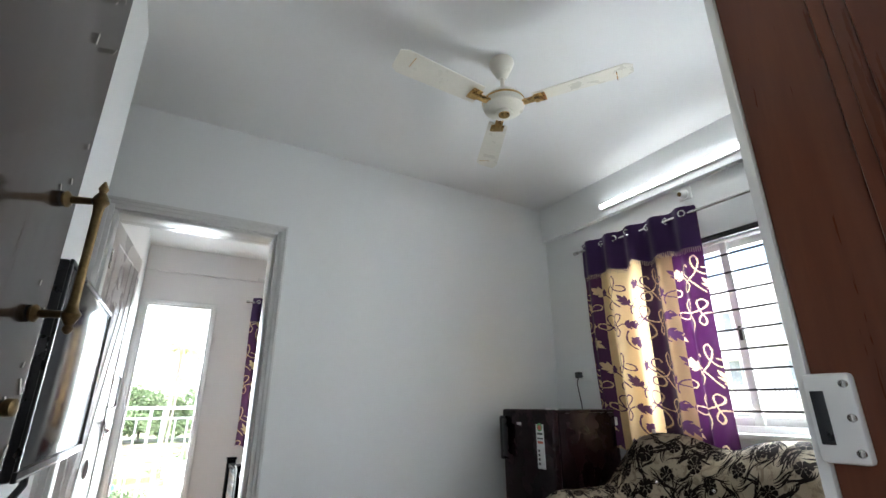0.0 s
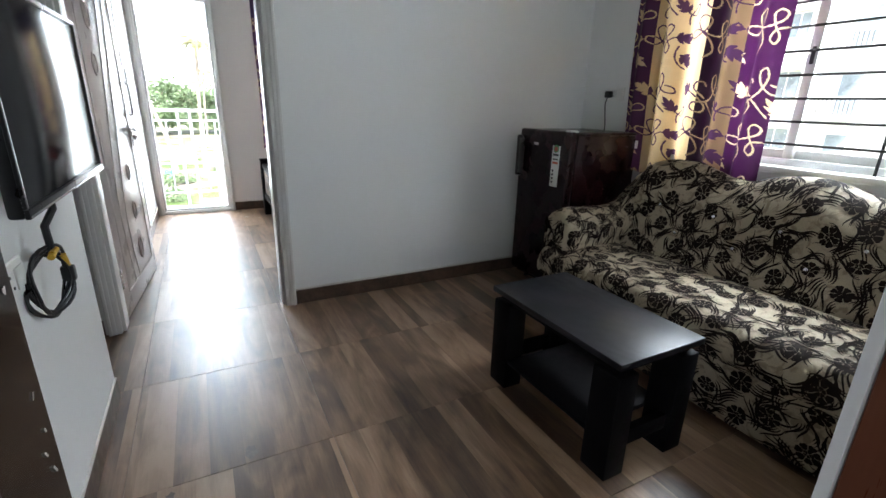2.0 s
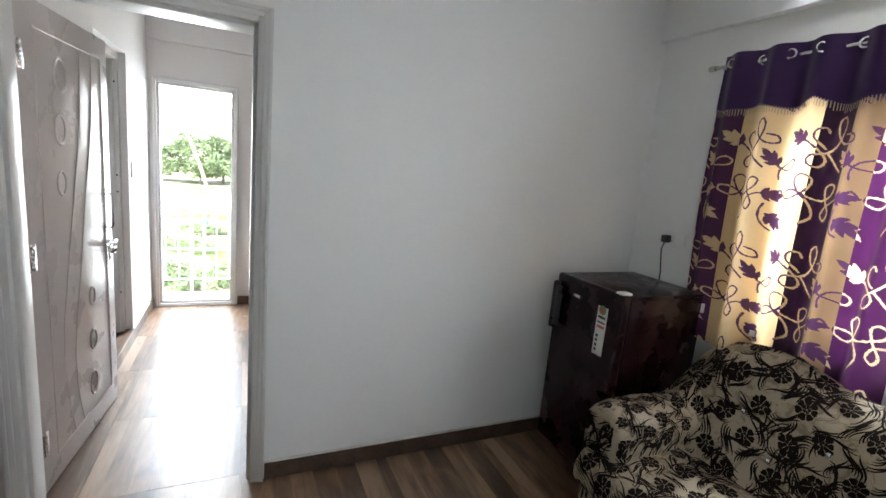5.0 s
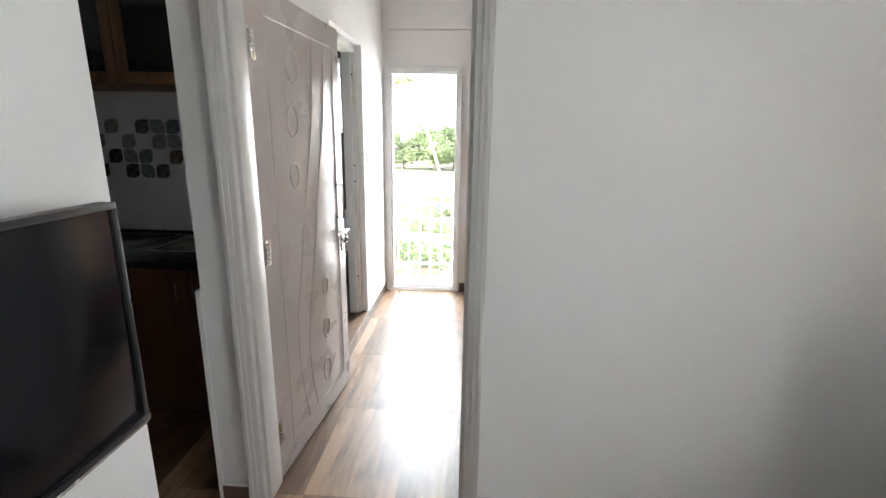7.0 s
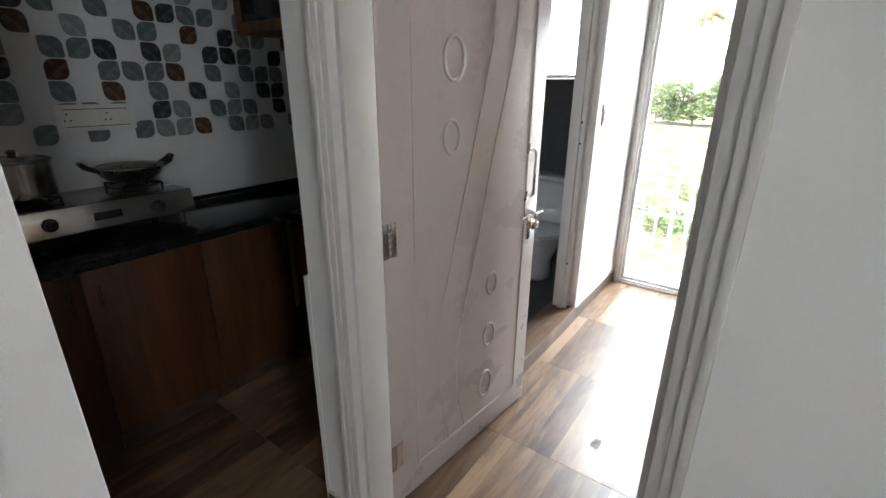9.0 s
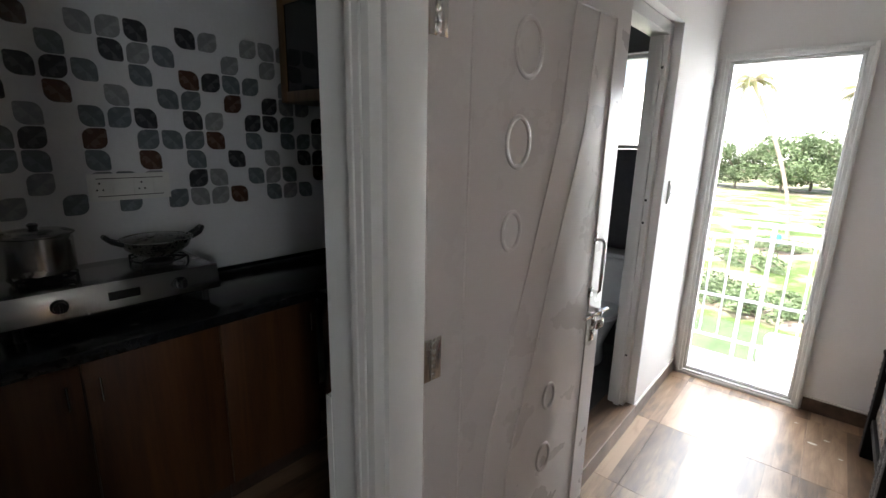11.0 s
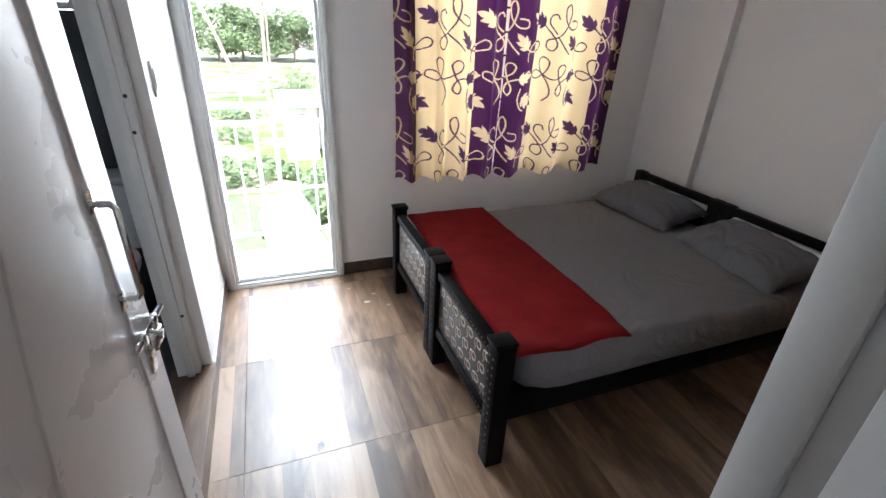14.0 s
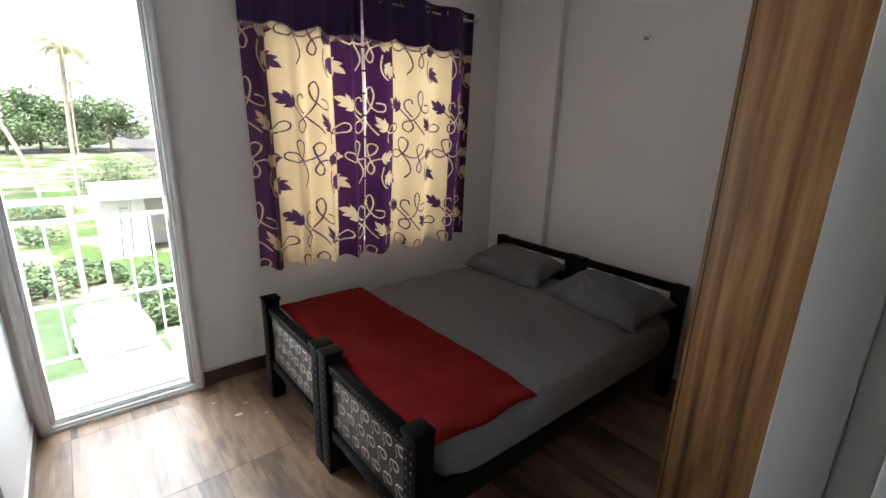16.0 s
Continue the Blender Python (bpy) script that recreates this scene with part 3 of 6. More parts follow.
part("handle", join(box(0.657, 0.672, 6.001, 6.021, 0.98, 1.12, 0.004), rod((0.664, 5.99, 1.10), (0.664, 5.99, 1.0), 0.006)), WHITE_PLASTIC, bal)

# ---- bathroom door frame, kept in the reveal ----
bfr = thing("door_frame_bathroom", "grey painted bathroom door frame set back in the wall", "door frame")
tagged(bfr, kind="structure")
part("jamb", join(box(-0.155, -0.062, 5.112, 5.168, 0.095, 2.155, 0.003), box(-0.115, -0.085, 5.094, 5.114, 0.095, 2.10, 0.002)), GREY_PAINT, bfr)
part("jamb", box(-0.155, -0.062, 4.402, 4.458, 0.095, 2.155, 0.003), GREY_PAINT, bfr)
part("head", box(-0.155, -0.062, 4.458, 5.112, 2.10, 2.155, 0.003), GREY_PAINT, bfr)
for z in (0.42, 1.18, 1.30, 1.95):
    part("screw", moved(lathe([(0.007, 0), (0.006, 0.003), (0.001, 0.004)], 10), pose(-0.075, 5.094, z, 90, 0, 0)), GRILLE, bfr)

# ---- living room window ----
win = thing("window_living", "white sliding window with black iron grille", "window")
tagged(win, kind="structure")


def yz_rect(y0, y1, z0, z1, x0, x1, w):
    return join(box(x0, x1, y0, y0 + w, z0, z1, 0.003), box(x0, x1, y1 - w, y1, z0, z1, 0.003), box(x0, x1, y0 + w, y1 - w, z0, z0 + w, 0.003), box(x0, x1, y0 + w, y1 - w, z1 - w, z1, 0.003))


part("window_frame", yz_rect(1.243, 2.457, 0.935, 2.037, 3.10, 3.17, 0.035), UPVC, win)
for y0, y1, x in ((1.80, 2.425, 3.115), (1.278, 1.86, 3.14)):
    sash = part("sash", yz_rect(y0, y1, 0.97, 2.003, x, x + 0.025, 0.045), UPVC, win)
    gl = part("pane", box(x + 0.010, x + 0.014, y0 + 0.045, y1 - 0.045, 1.015, 1.958), GLASS, sash, "", 0)
    gl.visible_shadow = False
part("latch", box(3.105, 3.117, 1.812, 1.828, 1.42, 1.50, 0.003), BLACK_PLASTIC, win)
part("window_sill", box(3.0, 3.10, 1.225, 2.475, 0.905, 0.934, 0.004), UPVC, win, "pale sill board")
for k in range(10):
    z = 1.045 + k * 0.108
    part("grille_bar", rod((3.06, 1.242, z), (3.06, 2.458, z), 0.0065, 8), GRILLE, win)
for y in (1.262, 1.44, 2.05):
    part("grille_post", box(3.066, 3.071, y - 0.006, y + 0.006, 0.936, 2.036, 0.001), GRILLE, win)
part("lintel_track", box(3.032, 3.06, 1.245, 2.455, 2.005, 2.037, 0.002), GRILLE, win, "dark track along the head")

# ---- bedroom window ----
bw = thing("window_bedroom", "white window with iron grille behind the curtains", "window")
tagged(bw, kind="structure")
part("window_frame", upvc_rect(1.203, 2.497, 0.723, 2.077, 6.105, 6.165, 0.04), UPVC, bw)
part("mullion", box(1.83, 1.87, 6.105, 6.165, 0.763, 2.037, 0.003), UPVC, bw)
for x0, x1 in ((1.243, 1.83), (1.87, 2.457)):
    gl = part("pane", box(x0, x1, 6.13, 6.135, 0.763, 2.037), GLASS, bw, "", 0)
    gl.visible_shadow = False
for k in range(9):
    z = 0.86 + k * 0.135
    part("grille_bar", rod((1.202, 6.065, z), (2.498, 6.065, z), 0.006, 8), GRILLE, bw)
for x in (1.42, 1.635, 2.065, 2.28):
    part("grille_post", rod((x, 6.073, 0.722), (x, 6.073, 2.078), 0.006, 8), GRILLE, bw)
part("window_sill", box(1.20, 2.50, 6.012, 6.105, 0.70, 0.722, 0.003), UPVC, bw)

# ---- bathroom window ----
bl = thing("window_bathroom", "small louvred bathroom window", "window")
tagged(bl, kind="structure")
part("window_frame", upvc_rect(-0.848, -0.402, 1.553, 2.197, 6.055, 6.135, 0.03), UPVC, bl)
for k in range(5):
    z = 1.62 + k * 0.12
    part("louvre", moved(box(-0.815, -0.435, -0.002, 0.002, -0.05, 0.05, 0.001), pose(0, 6.095, z, 35, 0, 0)), GLASS, bl, "", 0).visible_shadow = False


# ---- curtains ----
def ribbon(cx, cz, x, z, *steps):
    """A smooth line from (x, z) through relative steps, in hundredths of a metre within one repeat."""
    knots = [(x, z)]
    for dx, dz in steps:
        knots.append((knots[-1][0] + dx, knots[-1][1] + dz))
    ends = [knots[0]] + knots + [knots[-1]]
    pts = []
    for p0, p1, p2, p3 in zip(ends, ends[1:], ends[2:], ends[3:]):
        for i in range(7):
            t = i / 7
            pts.append(tuple(0.5 * (2 * b + (c - a) * t + (2 * a - 5 * b + 4 * c - d) * t * t + (3 * b - a - 3 * c + d) * t ** 3) for a, b, c, d in zip(p0, p1, p2, p3)))
    return [(cx + px / 100, cz + pz / 100) for px, pz in pts + [knots[-1]]]


def leaf_lobes(x, z, a, s):
    """Pointed lobes (x, z, angle, length) of one long leaf, set along its middle."""
    return [(x + at * s * math.cos(a), z + at * s * math.sin(a), a + da, ln * s) for da, ln, at in ((-0.95, 0.42, 0.10), (-0.58, 0.52, 0.26), (0.0, 0.58, 0.42), (0.58, 0.52, 0.26), (0.95, 0.42, 0.10), (0.0, 0.55, 0.0))]


def vine_cell(cx, cz):
    """Ribbon lines and leaf lobes of one repeat of the vine, 0.36 wide and 0.66 high, from its upper left corner."""
    lines = [
        ribbon(cx, cz, -5, 5, (-1, -4), (0, -4), (2, -4), (3, -2)),
        # a leaf stem that ties three loops
        ribbon(cx, cz, 12, -26.5, (4.4, -4), (3, -5), (-2, -4), (-3.5, 1.5), (0.5, 4), (5, 2.5), (4, 5), (2.2, 8), (-1.4, 5), (-2.3, -2.5), (1, -6.5), (4.2, -4.5), (4.8, 0.7), (-0.6, 3.4), (-4.6, 0.6)),
        ribbon(cx, cz, 19.5, -31.5, (4.4, -5.4), (4.4, -4.4)),
        ribbon(cx, cz, 18.6, -29.5, (-4.2, 5), (0.5, 4), (2.8, 1.2), (1.2, -2.4)),
        # the loop beside the third leaf
        ribbon(cx, cz, 33.6, -39, (3.8, -1.6), (5.2, 0.5), (1.6, 3.3), (-2.9, 1.6), (-4.8, -2.5), (-2.3, -4), (0.4, -4.4)),
        # two crossed bows
        ribbon(cx, cz, 15.8, -70, (3, 4.8), (-1.5, 6.2), (-4.8, 6.6), (-2, 5.7), (2.9, 2.8), (3.5, -2.3), (-1.5, -6.2), (-4.8, -4.6), (-5.2, 1), (0, 3.3), (5.2, 0.3), (6.7, -3.3), (4.2, 0)),
        ribbon(cx, cz, 21.5, -55.8, (4.4, 3.3), (1.4, 4.1), (-2.7, 1.6), (-2.5, -2.5), (1.3, -6.5), (2.5, -5.7), (-1.4, -4.1), (-2.3, 2.5), (1.8, 4.9), (4.8, 2.8)),
        ribbon(cx, cz, 35, -56.5, (2, 0.6), (1.2, 2.4), (-1.8, 1.8), (-1.6, -1.6), (1.2, -1)),
    ]
    leaves = []
    for x, z, a, s in ((-0.04, 0.0, -0.62, 0.135), (0.12, -0.265, 2.58, 0.13), (0.336, -0.39, 2.25, 0.115), (0.288, -0.556, 0.1, 0.115)):
        leaves += leaf_lobes(cx + x, cz + z, a, s)
    return lines, leaves


def curtain(name, label, width, z0, z1, stripes, folds, seed, at, rz, hem=0.03, lift=0.0, shift=0.0, drop=0.385, size=1.0):
    """A hanging panel; local x along the rod, local -y towards the room. stripes: (end, kind) with kind p, c, or their
    shade-coloured copies d and t.
    """
    rng = random.Random(seed)
    ph = [rng.uniform(0, 6.28) for _ in range(5)]
    ob = thing(name, label, "curtain", at, rz, "purple and cream curtains")

    def depth(u, z):
        t = (z1 - z) / (z1 - z0)
        a = 0.024 + 0.020 * t
        s = math.sin(2 * math.pi * folds * u / width + ph[0] + 0.5 * math.sin(ph[1] + 2 * t))
        s2 = math.sin(2 * math.pi * folds * 2.3 * u / width + ph[2] + 1.3 * t)
        return a * s + 0.007 * s2 * t + 0.012 * math.sin(3 * t + ph[3] + 4 * u)

    def surf(u, z, off=0.0):
        t = (z1 - z) / (z1 - z0)
        spread = 1 + 0.035 * t * math.sin(ph[4])
        return Vector((width / 2 + (u - width / 2) * spread + 0.008 * math.sin(5 * t + ph[2]), depth(u, z) - off, z + hem * 0.6 * t * math.sin(2 * math.pi * folds * u / width + ph[3]) + lift * t * u / width))

    def kind_at(u):
        for end, k in stripes:
            if u <= end:
                return k
        return stripes[-1][1]

    # the vine is woven: fine cells of the cloth take the second thread
    cell = 0.003
    nu, nz = int(width / cell), int((z1 - z0) / cell)
    us, zs = (np.arange(nu) + 0.5) * width / nu, z0 + (np.arange(nz) + 0.5) * (z1 - z0) / nz
    woven = np.zeros((nz, nu), bool)

    def stamp(cx, cz, reach, inside):
        i0, i1 = np.searchsorted(us, (cx - reach, cx + reach))
        j0, j1 = np.searchsorted(zs, (cz - reach, cz + reach))
        if i1 > i0 and j1 > j0:
            woven[j0:j1, i0:i1] |= inside(us[None, i0:i1] - cx, zs[j0:j1, None] - cz)

    z = z1 - drop + 0.66 * size
    while z > z0:
        x = -0.72 * size + shift
        while x < width + 0.1:
            lines, leaves = vine_cell(0, 0)
            for pts in lines:
                pts = [(x + size * px, z + size * pz) for px, pz in pts]
                for (ax, az), (bx, bz) in zip(pts, pts[1:]):
                    n = max(1, int(math.hypot(bx - ax, bz - az) / 0.003))
                    for k in range(n):
                        stamp(ax + (bx - ax) * k / n, az + (bz - az) * k / n, 0.010, lambda p, q: p * p + q * q < (0.0043 * size ** 0.5) ** 2)
            for bx, bz, a, ln in leaves:
                bx, bz, ln = x + size * bx, z + size * bz, size * ln
                c, d = math.cos(a), math.sin(a)

                def lobe(p, q):
                    f = np.clip((p * c + q * d) / ln, 0.0, 1.0)
                    return (np.abs(q * c - p * d) < 0.225 * ln * np.sin(math.pi * f ** 0.85)) & (f > 0) & (f < 1)

                stamp(bx, bz, ln, lobe)
            x += 0.36 * size
        z -= 0.66 * size
    verts = [surf(width * i / nu, z0 + (z1 - z0) * j / nz) for j in range(nz + 1) for i in range(nu + 1)]
    faces = [(j * (nu + 1) + i, j * (nu + 1) + i + 1, (j + 1) * (nu + 1) + i + 1, (j + 1) * (nu + 1) + i) for j in range(nz) for i in range(nu)]
    me = bpy.data.meshes.new("cloth")
    me.from_pydata(verts, [], faces)
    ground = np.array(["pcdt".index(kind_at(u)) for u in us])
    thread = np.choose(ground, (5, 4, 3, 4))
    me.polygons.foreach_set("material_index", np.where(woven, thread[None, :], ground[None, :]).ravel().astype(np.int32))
    me.polygons.foreach_set("use_smooth", np.ones(len(faces), bool))
    for mat in (PURPLE, CREAM, SHADED_PURPLE, SHADED_CREAM, VINE_PURPLE, VINE_CREAM):
        me.materials.append(mat)
    new("cloth", me).parent = ob
    nu = int(width / 0.008)
    # valance with a scalloped fringe
    bm = bmesh.new()
    rows = []
    for j in range(7):
        line = []
        for i in range(nu + 1):
            u = width * i / nu
            low = z1 - 0.235 - 0.030 * abs(math.sin(math.pi * u / 0.24 + ph[1]))
            zz = low + (z1 + 0.012 - low) * j / 6
            line.append(bm.verts.new(surf(u, zz, 0.008)))
        rows.append(line)
    for a, b in zip(rows, rows[1:]):
        for i in range(nu):
            bm.faces.new((a[i], a[i + 1], b[i + 1], b[i]))
    val = part("valance", bm, DEEP_PURPLE, ob, "deep purple valance", 80)
    bm = bmesh.new()
    for i in range(int(width / 0.009)):
        u = 0.004 + i * 0.009
        low = z1 - 0.235 - 0.030 * abs(math.sin(math.pi * u / 0.24 + ph[1]))
        ln = rng.uniform(0.020, 0.030)
        q = [bm.verts.new(surf(min(u + du, width), zz, 0.010)) for du, zz in ((0, low + 0.006), (0.004, low + 0.006), (0.0045, low - ln), (0.001, low - ln))]
        bm.faces.new(q)
    part("fringe", bm, FRINGE, val, "beige tassel fringe", 80)
    for k in range(folds + 2):
        u = width * (k + 0.5) / (folds + 2)
        p = surf(u, z1 - 0.035)
        part("eyelet", moved(tube([(x, 0, y) for x, y in circle(0, 0, 0.019, 0.019, 18)], 0.0045, 6, True), Matrix.Translation((p.x, p.y - 0.010, p.z)) @ pose(0, 0, 0, 0, 0, 50 if k % 2 else 15)), CHROME, ob)
    return ob


def curtain_rod(name, label, a, b, wall_dir):
    ob = thing(name, label, "curtain rod", a)
    d = Vector(b) - Vector(a)
    part("pole", rod((0, 0, 0), d, 0.0095, 12), STEEL, ob)
    for p, s in ((Vector((0, 0, 0)), -1), (d, 1)):
        part("finial", rod(p, p + d.normalized() * 0.035 * s, 0.014, 12), STEEL, ob)
    for f in (0.03, 0.97):
        p = d * f
        part("bracket", join(rod(p, p + Vector(wall_dir), 0.006, 8), tube([p + Vector((0, 0, 0.001)), p + Vector((0, 0, -0.016))], 0.013, 10)), STEEL, ob)
    return ob


curtain_rod("curtain_rod", "steel curtain rod over the living room window", (2.955, 2.80, 2.19), (2.955, 0.95, 2.19), (0.074, 0, 0))
curtain_rod("curtain_rod", "steel curtain rod over the bedroom window", (1.03, 5.935, 2.185), (2.63, 5.935, 2.185), (0, 0.079, 0))
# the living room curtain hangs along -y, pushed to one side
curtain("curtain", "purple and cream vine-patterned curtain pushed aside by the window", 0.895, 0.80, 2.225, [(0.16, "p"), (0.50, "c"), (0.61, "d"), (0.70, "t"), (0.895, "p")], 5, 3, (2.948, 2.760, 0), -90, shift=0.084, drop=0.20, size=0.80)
curtain("curtain", "purple and cream vine-patterned curtain drawn over the bedroom window", 0.685, 0.665, 2.222, [(0.13, "p"), (0.50, "c"), (0.69, "p")], 4, 7, (1.070, 5.928, 0), 0, lift=-0.015, shift=0.13)
curtain("curtain", "purple and cream vine-patterned curtain drawn over the bedroom window", 0.875, 0.66, 2.222, [(0.185, "p"), (0.66, "c"), (0.875, "p")], 3, 11, (1.768, 5.928, 0), 0, shift=0.145)


# ---- living room: sofa ----
def soft_grid(fn, nu, nv, closed_u=False):
    """A mesh over fn(u, v) with metric UV from fn's last two values."""
    bm = bmesh.new()
    uv = bm.loops.layers.uv.new("uv")
    vs, st = [], []
    for j in range(nv + 1):
        a, b = [], []
        for i in range(nu + (0 if closed_u else 1)):
            x, y, z, s, t = fn(i / nu, j / nv)
            a.append(bm.verts.new((x, y, z)))
            b.append((s, t))
        vs.append(a), st.append(b)
    n = len(vs[0])
    for j in range(nv):
        for i in range(nu):
            k = (i + 1) % n
            f = bm.faces.new((vs[j][i], vs[j][k], vs[j + 1][k], vs[j + 1][i]))
            for lp, c in zip(f.loops, (st[j][i], st[j][k] if k else (st[j][i][0] + 0.02, st[j][i][1]), st[j + 1][k] if k else (st[j + 1][i][0] + 0.02, st[j + 1][i][1]), st[j + 1][i])):
                lp[uv].uv = c
    return bm


def wob(p, s, a):
    return a * noise.noise(Vector(p) * s)


def extrude_profile(profile, y0, y1, nv, shape=None, caps=True):
    """A body along y from a closed (x, z) profile, softly creased; UV in metres along the profile and y."""
    pts = []
    for i, p in enumerate(profile):
        q = profile[(i + 1) % len(profile)]
        n = max(1, int(math.hypot(q[0] - p[0], q[1] - p[1]) / 0.03))
        pts += [(p[0] + (q[0] - p[0]) * k / n, p[1] + (q[1] - p[1]) * k / n) for k in range(n)]
    for _ in range(2):
        pts = [((a[0] + 2 * b[0] + c[0]) / 4, (a[1] + 2 * b[1] + c[1]) / 4) for a, b, c in zip(pts[-1:] + pts[:-1], pts, pts[1:] + pts[:1])]
    arc = [0.0]
    for a, b in zip(pts, pts[1:] + pts[:1]):
        arc.append(arc[-1] + math.hypot(b[0] - a[0], b[1] - a[1]))
    cx, cz = sum(p[0] for p in pts) / len(pts), sum(p[1] for p in pts) / len(pts)

    def fn(u, v):
        g = u * len(pts) + 1e-6
        i, w = int(g) % len(pts), g - int(g)
        (xa, za), (xb, zb) = pts[i], pts[(i + 1) % len(pts)]
        x, z = xa + (xb - xa) * w, za + (zb - za) * w
        e = min(v, 1 - v) * (y1 - y0)
        k = 1 - 0.35 * max(0, 1 - e / 0.035) ** 2
        x, z = cx + (x - cx) * k, cz + (z - cz) * k
        y = y0 + (y1 - y0) * v
        if shape:
            x, y, z = shape(x, y, z)
        c = Vector((x, y, z))
        d = 0.006 * noise.noise(c * 9) + 0.010 * noise.noise(c * 3.1)
        return x - d, y, z + d, arc[i], y

    bm = soft_grid(fn, len(pts), nv, True)
    if caps:
        bm.verts.ensure_lookup_table()
        n = len(pts)
        uv = bm.loops.layers.uv.active
        for ring in ([bm.verts[i] for i in range(n)][::-1], [bm.verts[nv * n + i] for i in range(n)]):
            f = bm.faces.new(ring)
            for lp in f.loops:
                lp[uv].uv = (lp.vert.co.x, lp.vert.co.z)
    bmesh.ops.recalc_face_normals(bm, faces=bm.faces[:])
    return bm, (fn, arc[-1], y1 - y0)


def rose_print(fn, su, sv, seed, facing=None):
    """Roses and curling leaf strokes raised a little from the cloth fn(u, v), su by sv metres large."""
    r = random.Random(seed)
    bm = bmesh.new()
    mid = sum((Vector(fn(a / 8, b / 4)[:3]) for a in range(8) for b in range(5)), Vector()) / 40

    def on(s, t, up):
        u, v = (s / su) % 1.0, t / sv
        p = Vector(fn(u, v)[:3])
        n = (Vector(fn((u + 0.004) % 1.0, v)[:3]) - p).cross(Vector(fn(u, min(1.0, v + 0.004))[:3]) - p)
        if n.length < 1e-12:
            return p
        n.normalize()
        return p + n * (up if n.dot(facing or p - mid) > 0 else -up)

    def poly(pts, up):
        if all(0.004 < t < sv - 0.004 for _, t in pts):
            vs = [bm.verts.new(on(s, t, up)) for s, t in pts]
            c = bm.verts.new(on(sum(p[0] for p in pts) / len(pts), sum(p[1] for p in pts) / len(pts), up))
            for a, b in zip(vs, vs[1:] + vs[:1]):
                bm.faces.new((c, a, b))

    def petals(s, t, n, r0, r1, turn, sq, up):
        for k in range(n):
            a, w = turn + 2 * math.pi * k / n, math.pi / n * 0.93
            q = r1 * r.uniform(0.86, 1.1)
            pts = [(r0, -w * 0.9), (q * 0.86, -w), (q, -w * 0.45), (q * 0.94, 0), (q, w * 0.45), (q * 0.86, w), (r0, w * 0.9)]
            poly([(s + sq * d * math.cos(a + e), t + d * math.sin(a + e)) for d, e in pts], up)

    def stroke(s, t, h, ln, bend, w):
        n = 8
        row = []
        for k in range(n + 1):
            f = k / n
            hw = w * math.sin(math.pi * min(1.0, 0.06 + 0.94 * f)) ** 0.7 + 0.0003
            row.append(((s - hw * math.sin(h), t + hw * math.cos(h)), (s + hw * math.sin(h), t - hw * math.cos(h))))
            h += bend * (1 - 1.7 * f) * ln / n
            s, t = s + math.cos(h) * ln / n, t + math.sin(h) * ln / n
        if all(0.004 < p[1] < sv - 0.004 for q in row for p in q):
            vs = [[bm.verts.new(on(*p, 0.0026)) for p in q] for q in row]
            for a, b in zip(vs, vs[1:]):
                bm.faces.new((a[0], a[1], b[1], b[0]))

    cols = max(1, int(round(su / 0.142)))
    step, t, odd = su / cols, 0.03, 0
    while t < sv:
        for c in range(cols):
            s0, t0 = (c + 0.5 * odd) * step + r.uniform(-0.018, 0.018), t + r.uniform(-0.018, 0.018)
            size, sq = r.uniform(0.035, 0.042), r.uniform(0.85, 1.15)
            turn = r.uniform(0, 6)
            petals(s0, t0, 7, size * 0.40, size, turn, sq, 0.0030)
            petals(s0, t0, 5, size * 0.06, size * 0.40, turn + 0.5, sq, 0.0034)
            base = r.uniform(0, 6.28)
            for q in range(4):
                a = base + q * 1.57 + r.uniform(-0.35, 0.35)
                h, bend, d = a + r.choice((-1.1, 1.1)), r.uniform(30, 48) * r.choice((-1, 1)), size + 0.014
                for k in range(r.choice((3, 4, 5))):
                    off = 0.0105 * k
                    stroke(s0 + d * math.cos(a) - off * math.sin(h), t0 + d * math.sin(a) + off * math.cos(h), h + 0.10 * k, r.uniform(0.080, 0.130), bend, r.uniform(0.0024, 0.0040))
        t += 0.122
        odd = 1 - odd
    return bm


